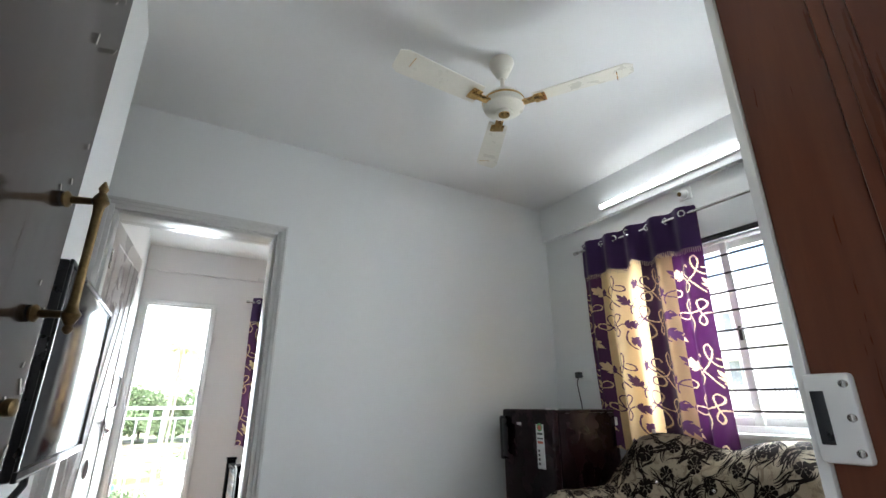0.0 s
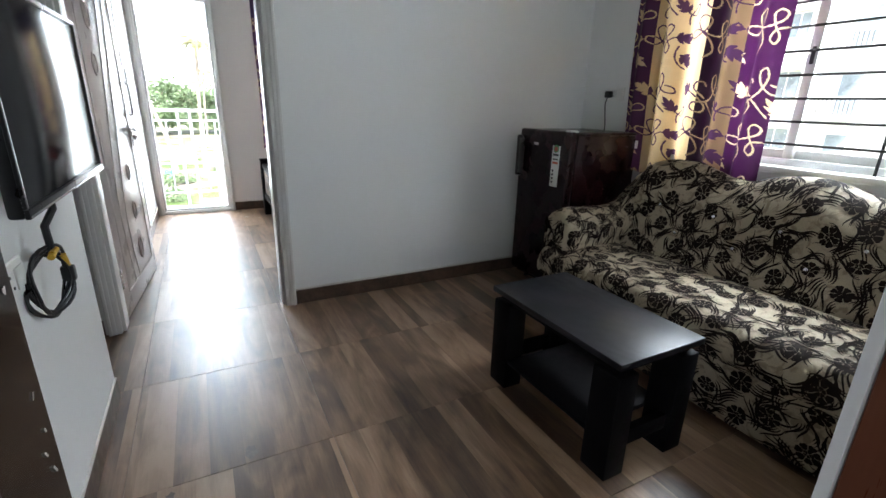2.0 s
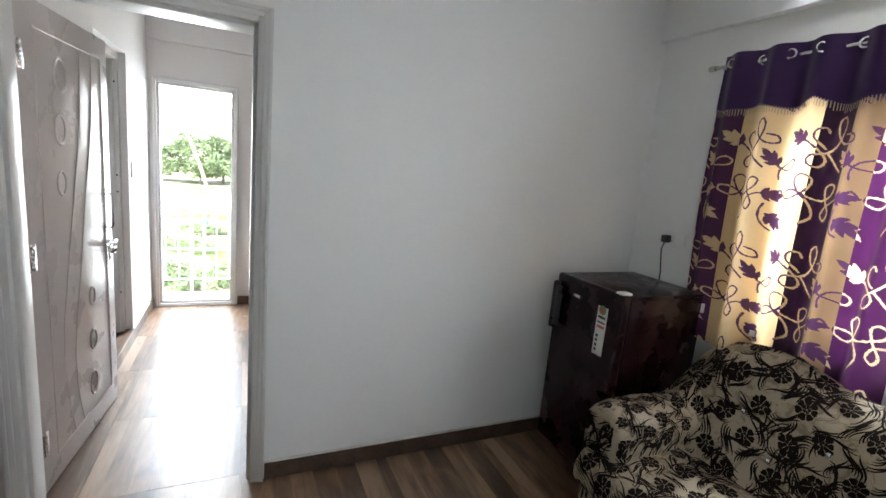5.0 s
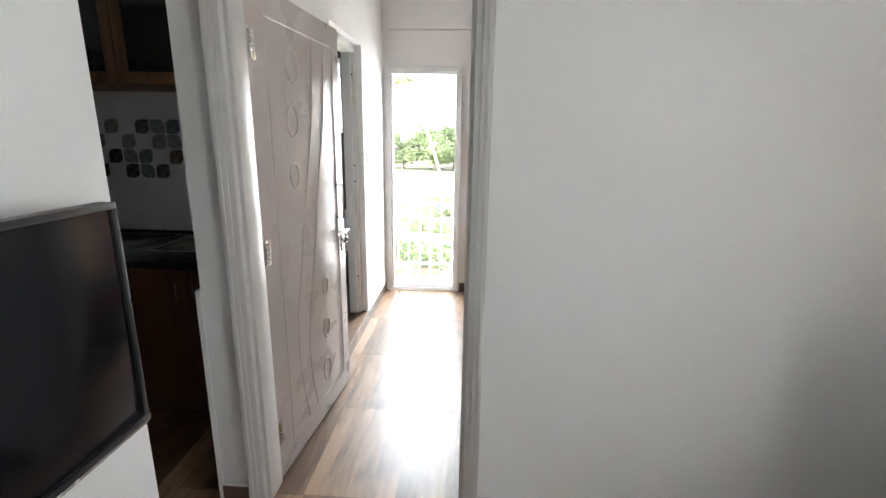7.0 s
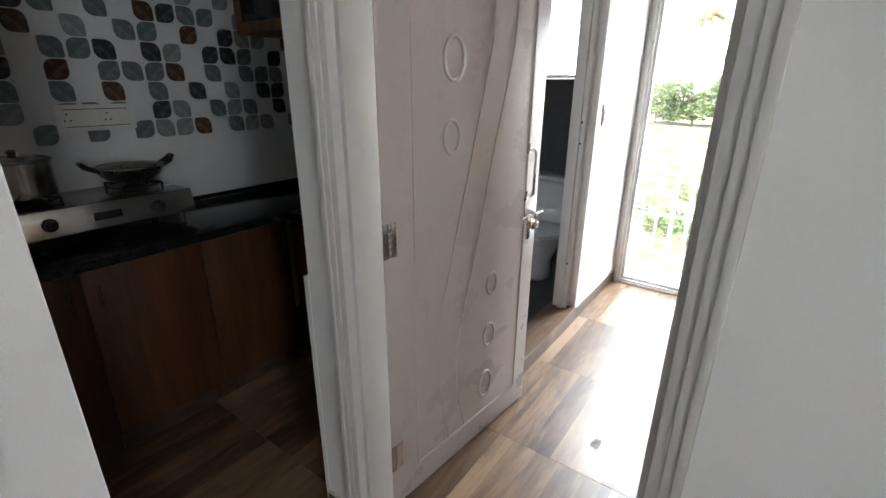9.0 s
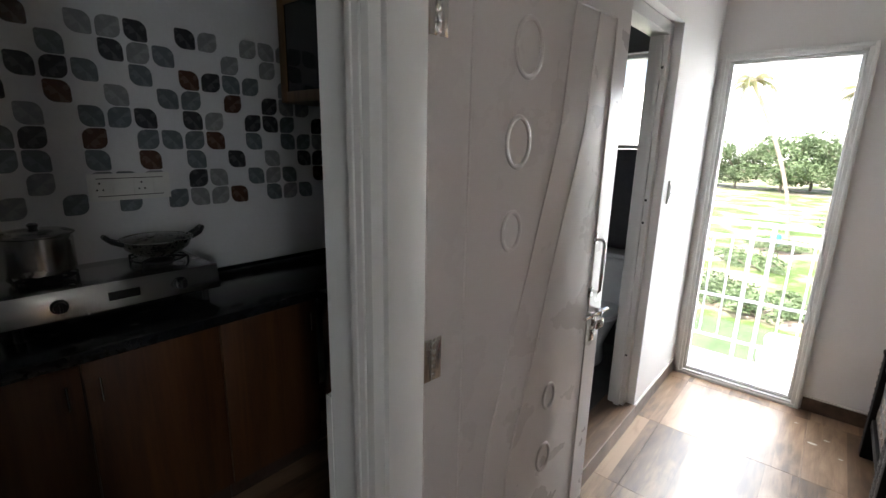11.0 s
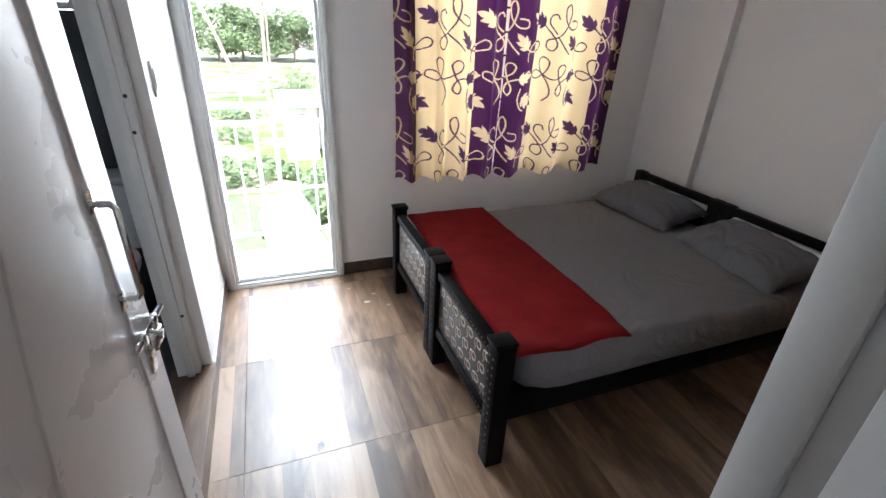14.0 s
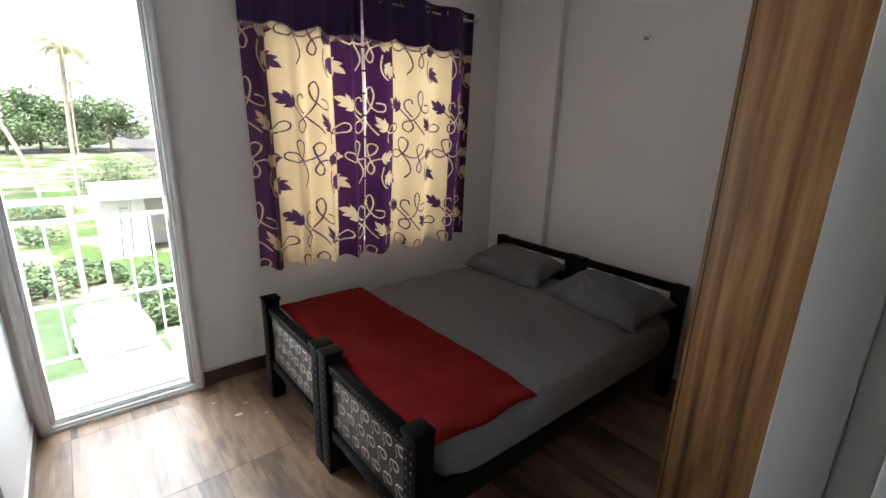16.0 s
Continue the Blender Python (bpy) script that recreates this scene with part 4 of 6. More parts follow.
def sofa():
    """Local y along its length; it stands with its back to the window wall."""
    ob = thing("sofa", "cream sofa in a brown rose-patterned slipcover", "sofa")

    def hump(x, y, z):
        # three soft humps along the crest
        t = (y - 0.62) / 1.90
        crest = 0.030 * math.cos(2 * math.pi * t * 3) if 0 < t < 1 else 0
        fall = 0.16 * max(0.0, abs(t - 0.5) * 2 - 0.82) / 0.18
        f = max(0.0, (z - 0.5) / 0.38)
        return x + 0.02 * f * math.sin(2 * math.pi * t * 3), y, z + f * (-crest - fall)

    bm, cloth_map = extrude_profile([(2.12, 0.035), (2.96, 0.035), (2.96, 0.31), (2.09, 0.31)], 0.66, 2.47, 40)
    body = part("base", bm, ROSES, ob)
    part("rose_pattern", rose_print(*cloth_map, 4), ROSE_INK, body, "dark brown woven roses and leaves")
    bm, cloth_map = extrude_profile([(2.06, 0.30), (2.60, 0.30), (2.60, 0.445), (2.40, 0.460), (2.10, 0.450), (2.055, 0.40)], 0.66, 2.475, 60)
    body = part("seat_cushion", bm, ROSES, ob)
    part("rose_pattern", rose_print(*cloth_map, 12), ROSE_INK, body, "dark brown woven roses and leaves")
    bm, cloth_map = extrude_profile([(2.56, 0.33), (2.97, 0.30), (2.985, 0.70), (2.97, 0.84), (2.90, 0.90), (2.80, 0.885), (2.70, 0.78), (2.62, 0.58), (2.53, 0.42)], 0.62, 2.52, 70, hump)
    body = part("backrest", bm, ROSES, ob)
    part("rose_pattern", rose_print(*cloth_map, 8), ROSE_INK, body, "dark brown woven roses and leaves")

    def roll(y0, y1, flip):
        def fn(u, v):
            a = 2 * math.pi * u
            x = 2.135 + 0.725 * v
            ym, half = (y0 + y1) / 2, (y1 - y0) / 2
            lift = 0.20 * max(0.0, v - 0.62) ** 1.2 / 0.31
            r = half * (1 + 0.06 * math.sin(9 * v))
            e = min(v, 1 - v) * 0.76
            k = 1 - 0.2 * max(0, 1 - e / 0.05) ** 2
            top = math.sin(a)
            z = 0.545 + lift + k * (0.115 * top if top > 0 else 0.40 * top * (1 - 0.1 * v))
            y = ym + k * (r * math.cos(a) * (1.0 if top > -0.1 else 0.92))
            c = Vector((x, y, z))
            d = 0.012 * noise.noise(c * 6) + 0.006 * noise.noise(c * 15)
            return x, y + d, max(0.03, z + d), u * 1.1, x + 0.3

        bm = soft_grid(fn, 36, 30, True)
        bm.verts.ensure_lookup_table()
        uv = bm.loops.layers.uv.active
        for ring in ([bm.verts[i] for i in range(36)][::-1], [bm.verts[30 * 36 + i] for i in range(36)]):
            f = bm.faces.new(ring)
            for lp in f.loops:
                lp[uv].uv = (lp.vert.co.y, lp.vert.co.z)
        bmesh.ops.recalc_face_normals(bm, faces=bm.faces[:])
        return bm, (fn, 1.15, 0.78)

    for y0, y1 in ((2.285, 2.505), (0.61, 0.83)):
        bm, cloth_map = roll(y0, y1, 1)
        arm = part("armrest", bm, ROSES, ob, "", 60)
        part("rose_pattern", rose_print(*cloth_map, int(y0 * 10)), ROSE_INK, arm, "dark brown woven roses and leaves")
        part("rose_pattern", rose_print(lambda u, v: (2.1335, y0 + 0.035 + 0.16 * abs(2 * u - 1), 0.28 + 0.34 * v, u, v), 0.32, 0.34, 5, Vector((-1, 0, 0))), ROSE_INK, arm, "dark brown woven roses and leaves")
    for y in (0.95, 1.25, 1.55, 1.85, 2.15):
        for z, x in ((0.70, 2.655), (0.585, 2.60)):
            part("button", moved(lathe([(0.009, 0), (0.008, 0.003), (0.002, 0.005)], 10), pose(x - 0.012, y + (0.15 if z < 0.6 else 0), z, 0, -75, 0)), CHROME, ob, "small shiny tufting button")
    for x in (2.2, 2.88):
        for y in (0.72, 2.40):
            part("leg", box(x - 0.03, x + 0.03, y - 0.03, y + 0.03, 0, 0.05, 0.004), BED_BLACK, ob)
    return ob


sofa()


def coffee_table():
    ob = thing("coffee_table", "low black laminate coffee table with a shelf", "table", (1.71, 1.705, 0))
    hx, hy = 0.205, 0.348
    part("tabletop", box(-hx, hx, -hy, hy, 0.428, 0.452, 0.003), FEATHER, ob)
    part("apron", box(-hx + 0.03, hx - 0.03, -hy + 0.03, hy - 0.03, 0.395, 0.428, 0.002), BED_BLACK, ob)
    for sx in (-1, 1):
        for sy in (-1, 1):
            x, y = sx * (hx - 0.055), sy * (hy - 0.060)
            part("leg", box(x - 0.045, x + 0.045, y - 0.055, y + 0.055, 0, 0.395, 0.004), BED_BLACK, ob)
    part("shelf", box(-hx + 0.018, hx - 0.018, -hy + 0.115, hy - 0.115, 0.125, 0.143, 0.002), BED_BLACK, ob)
    part("leg_brace", box(-hx + 0.1, hx - 0.1, -hy + 0.02, -hy + 0.05, 0.10, 0.16, 0.003), BED_BLACK, ob)
    part("leg_brace", box(-hx + 0.1, hx - 0.1, hy - 0.05, hy - 0.02, 0.10, 0.16, 0.003), BED_BLACK, ob)
    return ob


coffee_table()


def fridge():
    """Front faces -x."""
    ob = thing("fridge", "small maroon single-door fridge in the corner", "fridge", (2.40, 2.62, 0))
    part("body", box(0.045, 0.56, 0.0, 0.485, 0.03, 1.030, 0.008), FRIDGE, ob)
    part("top_panel", box(0.03, 0.56, -0.002, 0.487, 1.030, 1.048, 0.006), FRIDGE, ob)
    d = part("door", box(-0.012, 0.040, -0.002, 0.487, 0.07, 1.052, 0.016, 3), FRIDGE, ob)
    part("handle", join(box(-0.050, -0.010, 0.445, 0.475, 0.74, 1.01, 0.012, 3), box(-0.045, -0.038, 0.40, 0.452, 0.76, 0.99, 0.003)), BLACK_PLASTIC, d, "black recessed grip")
    part("gasket", box(0.038, 0.047, 0.008, 0.478, 0.08, 1.03), BLACK_PLASTIC, d)
    label = part("energy_label", box(-0.0135, -0.0115, 0.080, 0.148, 0.715, 0.965, 0.0005), PAPER, d, "white energy label with green dial")
    part("dial", moved(lathe([(0.024, 0), (0.024, 0.001)], 20), pose(-0.0135, 0.114, 0.948, 0, -90, 0)), GREEN_INK, label)
    part("dial_centre", moved(lathe([(0.015, 0), (0.015, 0.001)], 20), pose(-0.0146, 0.114, 0.946, 0, -90, 0)), RED_INK, label)
    for z, h in ((0.905, 0.012), (0.88, 0.008), (0.855, 0.014)):
        part("print_bar", box(-0.0145, -0.0134, 0.090, 0.138, z, z + h), RED_INK if h > 0.013 else BLACK_INK, label, "", 0)
    for k in range(4):
        part("print_mark", box(-0.0145, -0.0134, 0.122, 0.137, 0.735 + 0.024 * k, 0.749 + 0.024 * k), BLACK_INK, label, "", 0)
    part("badge", box(-0.0145, -0.0115, 0.285, 0.335, 0.955, 0.972, 0.001), STEEL, d, "small silver maker's badge")
    part("hinge_cap", box(0.0, 0.06, 0.015, 0.065, 1.048, 1.060, 0.004), WHITE_PLASTIC, ob, "pale hinge cover")
    part("stabiliser_clip", box(0.535, 0.565, -0.012, 0.0, 0.95, 1.0, 0.003), WHITE_PLASTIC, ob, "grey clip at the back corner")
    for x in (0.09, 0.5):
        for y in (0.06, 0.42):
            part("foot", moved(lathe([(0.02, 0), (0.02, 0.03)], 12), pose(x, y, 0)), BLACK_PLASTIC, ob)
    return ob


fridge()


def switch_plate(name, label, at, rz, w, h, n=2):
    """A wall plate; local x along the wall, local -y into the room."""
    ob = thing(name, label, "socket", at, rz)
    part("plate", box(-w / 2, w / 2, -0.010, 0.0, -h / 2, h / 2, 0.003), WHITE_PLASTIC, ob)
    for k in range(n):
        x = -w / 2 + w * (k + 0.5) / n
        hw = w / n * 0.40
        part("module", box(x - hw, x + hw, -0.014, -0.009, -h * 0.30, h * 0.30, 0.002), WHITE_PLASTIC, ob)
        if (k % 2 == 0):
            for dx, dz in ((0, 0.018), (-0.011, -0.010), (0.011, -0.010)):
                if hw > 0.018:
                    part("pin_hole", moved(lathe([(0.004, 0), (0.004, 0.002)], 8), pose(x + dx, -0.0135, dz, 90, 0, 0)), BLACK_PLASTIC, ob)
    return ob


switch_plate("socket", "white double socket on the wall above the fridge", (3.029, 2.905, 1.285), -90, 0.13, 0.085, 2)
plug = thing("power_plug", "black plug with a hanging cable in the wall socket", "plug", (3.014, 2.945, 1.283))
part("plug_body", box(-0.045, 0.0, -0.02, 0.02, -0.022, 0.022, 0.008), BLACK_PLASTIC, plug)
part("cable", tube([(-0.03, 0, -0.02), (-0.04, 0.005, -0.06), (-0.03, 0.005, -0.12), (-0.02, 0.0, -0.20), (-0.03, -0.01, -0.30)], 0.004, 6), BLACK_PLASTIC, plug)


def television():
    ob = thing("television", "black flat television on a wall bracket", "television", (0.042, 2.07, 1.170), -1)
    part("casing", join(box(0.075, 0.105, -0.372, 0.372, -0.218, 0.230, 0.008), box(0.045, 0.08, -0.26, 0.26, -0.17, 0.12, 0.012)), BLACK_PLASTIC, ob)
    part("screen", box(0.1045, 0.1065, -0.358, 0.358, -0.196, 0.217, 0.0006), SCREEN, ob, "glossy dark screen")
    part("bezel", join(box(0.103, 0.112, -0.372, 0.372, -0.218, -0.198, 0.002), box(0.103, 0.110, -0.372, 0.372, 0.218, 0.230, 0.002), box(0.103, 0.110, -0.372, -0.359, -0.198, 0.218, 0.002), box(0.103, 0.110, 0.359, 0.372, -0.198, 0.218, 0.002)), BLACK_PLASTIC, ob)
    part("chin_strip", box(0.108, 0.1135, -0.37, 0.37, -0.2165, -0.211, 0.001), STEEL, ob, "thin silver strip")
    part("wall_bracket", join(box(0.0, 0.006, -0.12, 0.12, -0.12, 0.12, 0.001), box(0.006, 0.05, -0.10, -0.07, -0.10, 0.10, 0.002), box(0.006, 0.05, 0.07, 0.10, -0.10, 0.10, 0.002)), GRILLE, ob)
    return ob


television()
coil = thing("cable_coil", "black coiled cable with yellow plugs hanging under the television", "cable", (0.075, 1.99, 0.72))
rng = random.Random(5)
for k in range(5):
    r = 0.075 + 0.006 * math.sin(k * 2.1)
    pts = [(0.006 * math.sin(3 * a + k) + 0.004 * k - 0.01 + 0.022 * math.cos(a), r * math.cos(a), 0.003 * k + r * math.sin(a) * 1.12) for a in [2 * math.pi * i / 26 for i in range(26)]]
    part("loop", tube(pts, 0.0042, 6, True), BLACK_PLASTIC if k != 2 else GRILLE, coil)
part("hanging_lead", tube([(0.03, 0.02, 0.24), (0.03, 0.03, 0.19), (0.01, 0.012, 0.15), (0.015, 0.0, 0.10), (0.0, 0.005, 0.075)], 0.009, 8), BLACK_PLASTIC, coil)
part("plug", moved(box(-0.016, 0.016, -0.012, 0.012, -0.022, 0.022, 0.006), pose(0.02, 0.078, 0.0)), BLACK_PLASTIC, coil)
for a in (0.3, 0.5, 1.6, 1.75):
    part("yellow_plug", moved(rod((0, 0, -0.022), (0, 0, 0.022), 0.008, 10), pose(0.02, 0.08 * math.cos(a), 0.085 * math.sin(a), math.degrees(a), 0, 0)), YELLOW, coil)
switch_plate("socket", "white socket plate under the television", (0.036, 1.86, 0.78), 90, 0.14, 0.085, 2)


def ceiling_fan():
    ob = thing("ceiling_fan", "ivory three-blade ceiling fan with gold trim", "fan", (1.555, 1.90, CEIL))
    part("canopy", lathe([(0.060, 0.0), (0.062, -0.012), (0.052, -0.040), (0.030, -0.085), (0.018, -0.10)], 28), IVORY, ob)
    part("downrod", rod((0, 0, -0.09), (0, 0, -0.19), 0.011, 12), IVORY, ob)
    part("lower_cup", lathe([(0.016, -0.15), (0.030, -0.17), (0.045, -0.205), (0.05, -0.21)], 24), IVORY, ob)
    m = part("motor", lathe([(0.05, -0.205), (0.085, -0.212), (0.100, -0.230), (0.102, -0.255), (0.096, -0.275), (0.070, -0.290), (0.040, -0.297), (0.038, -0.305), (0.012, -0.310)], 32), IVORY, ob)
    part("trim_ring", lathe([(0.1025, -0.238), (0.1045, -0.243), (0.1025, -0.248)], 32), GOLD, m)
    part("medallion", lathe([(0.028, -0.306), (0.026, -0.312), (0.010, -0.314)], 20), GOLD, m, "gold medallion")
    for a in (-57, 63, 183):
        rot = pose(0, 0, 0, 0, 0, a)
        bm = bmesh.new()
        n = 14
        lo, hi = [], []
        for i in range(n + 1):
            t = i / n
            r = 0.15 + 0.435 * t
            w = 0.048 + 0.012 * t
            if t > 0.93:
                w *= 1 - 0.35 * ((t - 0.93) / 0.07) ** 2
            for zz, row in ((-0.002, lo), (0.002, hi)):
                row.append([bm.verts.new((r, w * s, -0.258 + zz + 0.012 * s)) for s in (-1, -0.5, 0, 0.5, 1)])
        for i in range(n):
            for k in range(4):
                bm.faces.new((lo[i][k], lo[i + 1][k], lo[i + 1][k + 1], lo[i][k + 1]))
                bm.faces.new((hi[i][k], hi[i][k + 1], hi[i + 1][k + 1], hi[i + 1][k]))
            bm.faces.new((lo[i][0], hi[i][0], hi[i + 1][0], lo[i + 1][0]))
            bm.faces.new((lo[i][4], lo[i + 1][4], hi[i + 1][4], hi[i][4]))
        for i in (0, n):
            bm.faces.new([lo[i][k] for k in range(5)] + [hi[i][k] for k in range(4, -1, -1)])
        bmesh.ops.recalc_face_normals(bm, faces=bm.faces[:])
        blade = part("blade", moved(bm, rot), IVORY, ob)
        part("blade_iron", moved(join(box(0.095, 0.20, -0.020, 0.020, -0.272, -0.264, 0.003), box(0.15, 0.205, -0.036, 0.036, -0.268, -0.2615, 0.003)), rot), GOLD, blade, "gold blade bracket")
        part("gold_line", moved(box(0.515, 0.519, -0.05, 0.05, -0.2625, -0.2612), rot), GOLD, blade)
    return ob


ceiling_fan()


def tube_light(name, label, at, rz, length, lit):
    """Local x along the tube, local -y into the room."""
    ob = thing(name, label, "tube light", at, rz)
    part("batten", box(-length / 2, length / 2, -0.022, 0.0, -0.020, 0.016, 0.003), WHITE_PLASTIC, ob)
    part("tube", rod((-length / 2 + 0.01, -0.032, 0), (length / 2 - 0.01, -0.032, 0), 0.0145, 14), TUBE if lit else WHITE_PLASTIC, ob, "glowing white tube" if lit else "")
    for s in (-1, 1):
        part("end_cap", box(s * length / 2 - 0.012, s * length / 2 + 0.012, -0.05, 0.0, -0.022, 0.022, 0.004), WHITE_PLASTIC, ob)
    return ob


tube_light("tube_light", "lit white tube light on the beam over the window", (2.984, 1.975, 2.475), -90, 1.13, True)
tube_light("tube_light", "unlit white tube light on the bedroom beam", (1.70, 5.979, 2.475), 0, 1.2, False)
bulb = thing("bulb_holder", "white angled bulb holder on a square base", "bulb holder", (3.029, 1.93, 2.345))
part("base", box(-0.018, 0.0, -0.042, 0.042, -0.042, 0.042, 0.006), WHITE_PLASTIC, bulb)
part("socket", moved(lathe([(0.030, 0), (0.032, 0.02), (0.024, 0.030), (0.022, 0.055), (0.018, 0.06)], 18), pose(-0.016, 0, 0, 0, -105, 0)), WHITE_PLASTIC, bulb)
part("contact", moved(lathe([(0.015, 0), (0.012, 0.004)], 14), pose(-0.073, 0, -0.0155, 0, -105, 0)), BRASS, bulb)
part("wire", tube([(-0.005, 0.05, 0.10), (-0.012, 0.055, 0.06), (-0.008, 0.045, 0.03)], 0.003, 6), WHITE_PLASTIC, bulb)


# ---- bedroom ----
def single_bed(at, flip):
    """Local x from the foot to the head, local y across; 0.705 wide."""
    W, Lx = 0.705, 1.86
    ob = thing("single_bed", "black single bed frame with studded posts and ring-printed footboard", "bed", at, 0, "two beds pushed together")
    for x, h, d in ((0.0, 0.578, 0.075), (Lx - 0.06, 0.685, 0.06)):
        for y in (0.0, W - 0.075):
            post = part("post", box(x, x + d, y, y + 0.075, 0, h, 0.006), BED_BLACK, ob)
            if x == 0:
                part("cap", box(x - 0.006, x + d + 0.006, y - 0.006 if y else 0.001, y + (0.074 if y else 0.081), h - 0.004, h + 0.014, 0.005), BED_BLACK, post)
                bm = bmesh.new()
                for k in range(13):
                    for j in range(2):
                        b = moved(lathe([(0.006, 0), (0.004, 0.003), (0.001, 0.004)], 6), pose(x - 0.001, y + 0.024 + j * 0.028, 0.09 + k * 0.036, 0, -90, 0))
                        me = bpy.data.meshes.new("stud")
                        b.to_mesh(me)
                        b.free()
                        bm.from_mesh(me)
                        bpy.data.meshes.remove(me)
                tagged(part("stud_rows", bm, BED_PANEL, post, "raised metal studs"), kind="stuff")
    y0, y1 = 0.075, W - 0.075
    part("footboard", box(0.026, 0.044, y0, y1, 0.235, 0.50, 0.002), BED_PANEL, ob, "dark grey printed panel")
    for z0, z1 in ((0.505, 0.545), (0.185, 0.232)):
        rail = part("foot_rail", box(0.012, 0.06, y0, y1, z0, z1, 0.004), BED_BLACK, ob)
        bms = [moved(lathe([(0.005, 0), (0.004, 0.003), (0.001, 0.004)], 6), pose(0.0115, y0 + 0.02 + k * 0.026, (z0 + z1) / 2, 0, -90, 0)) for k in range(20)]
        tagged(part("stud_rows", join(*bms), BED_PANEL, rail, "raised metal studs"), kind="stuff")
    ring_mesh = to_mesh("printed_ring", tube([(0, a, b) for a, b in circle(0, 0, 0.0185, 0.0185, 14)], 0.0042, 5, True, 0.5, (1, 0, 0)), BED_RING)
    stem_mesh = to_mesh("printed_stem", tube([(0, 0.017, 0.016), (0, 0.032, 0.010), (0, 0.036, -0.012), (0, 0.026, -0.030), (0, 0.034, -0.044)], 0.0028, 5), BED_RING)
    for r in range(3):
        for c in range(7):
            y, z = y0 + 0.040 + c * 0.078 + (0.036 if r % 2 else 0), 0.290 + r * 0.082
            if y < y1 - 0.045:
                piece("printed_ring", ring_mesh, ob, (0.0255, y, z))
                piece("printed_stem", stem_mesh, ob, (0.0255, y, z))
    part("head_rail", box(Lx - 0.05, Lx - 0.015, y0, y1, 0.635, 0.682, 0.005), BED_BLACK, ob)
    part("headboard_pad", box(Lx - 0.056, Lx - 0.02, y0 + 0.012, y1 - 0.012, 0.555, 0.628, 0.010, 3), CREAM_PAD, ob, "cream padded strip")
    part("headboard", box(Lx - 0.045, Lx - 0.02, y0, y1, 0.25, 0.55, 0.003), BED_BLACK, ob)
    part("side_rail", box(0.075, Lx - 0.06, 0.012, 0.042, 0.22, 0.345, 0.004), BED_BLACK, ob)
    part("side_rail", box(0.075, Lx - 0.06, W - 0.042, W - 0.012, 0.22, 0.345, 0.004), BED_BLACK, ob)
    part("bed_board", box(0.078, Lx - 0.062, 0.016, W - 0.016, 0.3455, 0.3495, 0.001), BED_BLACK, ob)
    return ob


single_bed((0.992, 4.312, 0), 1)
single_bed((0.992, 5.020, 0), -1)


def rounded_slab(x0, x1, y0, y1, z0, z1, r, amp, freq, seed, n=44):
    """A soft pad with rounded rim and creases."""
    def fn(u, v):
        a = 2 * math.pi * u
        c, s = math.cos(a), math.sin(a)
        q = 14
        k = (abs(c) ** q + abs(s) ** q) ** (-1 / q)
        # v from the middle of the top, over the rim, to the middle of the underside
        w = 1 - (1 - (min(1, v / 0.46) if v < 0.5 else min(1, (1 - v) / 0.46))) ** 2.2
        top = v < 0.5
        hx, hy = (x1 - x0) / 2, (y1 - y0) / 2
        rim = max(0.0, (w - 0.94) / 0.06)
        z = (z1 - (z1 - z0) / 2 * rim ** 3) if top else (z0 + (z1 - z0) / 2 * rim ** 3)
        x, y = (x0 + x1) / 2 + hx * k * c * w, (y0 + y1) / 2 + hy * k * s * w
        p = Vector((x * freq, y * freq, z * freq + seed))
        d = amp * (noise.noise(p) + 0.5 * noise.noise(p * 2.3)) * (1 if top else 0.3)
        return x, y, z + d, x, y
    bm = soft_grid(fn, 96, n, True)
    bmesh.ops.remove_doubles(bm, verts=bm.verts[:], dist=1e-4)
    bmesh.ops.recalc_face_normals(bm, faces=bm.faces[:])
    return bm


mattress = thing("mattress", "mattress in a grey fitted sheet over both beds", "mattress")
part("core", box(1.13, 2.76, 4.35, 5.66, 0.356, 0.48, 0.02), CREAM_PAD, mattress)
part("fitted_sheet", rounded_slab(1.085, 2.80, 4.300, 5.70, 0.318, 0.510, 0.05, 0.010, 3.0, 2.0), SHEET, mattress, "", 70)


def throw_cloth():
    """A folded red blanket across the foot of the bed, one end over the side."""
    def fn(u, v):
        y = 4.315 + 1.405 * v
        x = 1.066 + (0.52 + 0.02 * math.sin(4 * v + 1) - 0.03 * (1 - v)) * u + 0.022 * v
        p = Vector((x * 4, y * 4, 3.1))
        edge = min(u, 1 - u, v, 1 - v)
        z = 0.528 + 0.007 * noise.noise(p) + 0.004 * noise.noise(p * 2.5) - 0.014 * max(0, 1 - edge / 0.03) ** 2
        e = max(0.0, 1 - v / 0.10)
        z += 0.018 * math.sin(u * 9 + 1) * e * (1 - 0.4 * e) + 0.012 * e
        z += 0.007 * max(0.0, 1 - v / 0.3) * math.sin(26 * v + 5 * u + 3 * noise.noise(p)) + 0.003 * abs(noise.noise(p * 3.1))
        return x, y, z, x, y
    bm = soft_grid(fn, 50, 110)
    top = bm.faces[:]
    ext = bmesh.ops.extrude_face_region(bm, geom=top)
    for v in [g for g in ext["geom"] if isinstance(g, bmesh.types.BMVert)]:
        v.co.z -= 0.012
    bmesh.ops.recalc_face_normals(bm, faces=bm.faces[:])
    return bm


solid("blanket", throw_cloth(), RED_CLOTH, "folded dark red fleece blanket across the foot of the bed", "blanket", smooth=70)


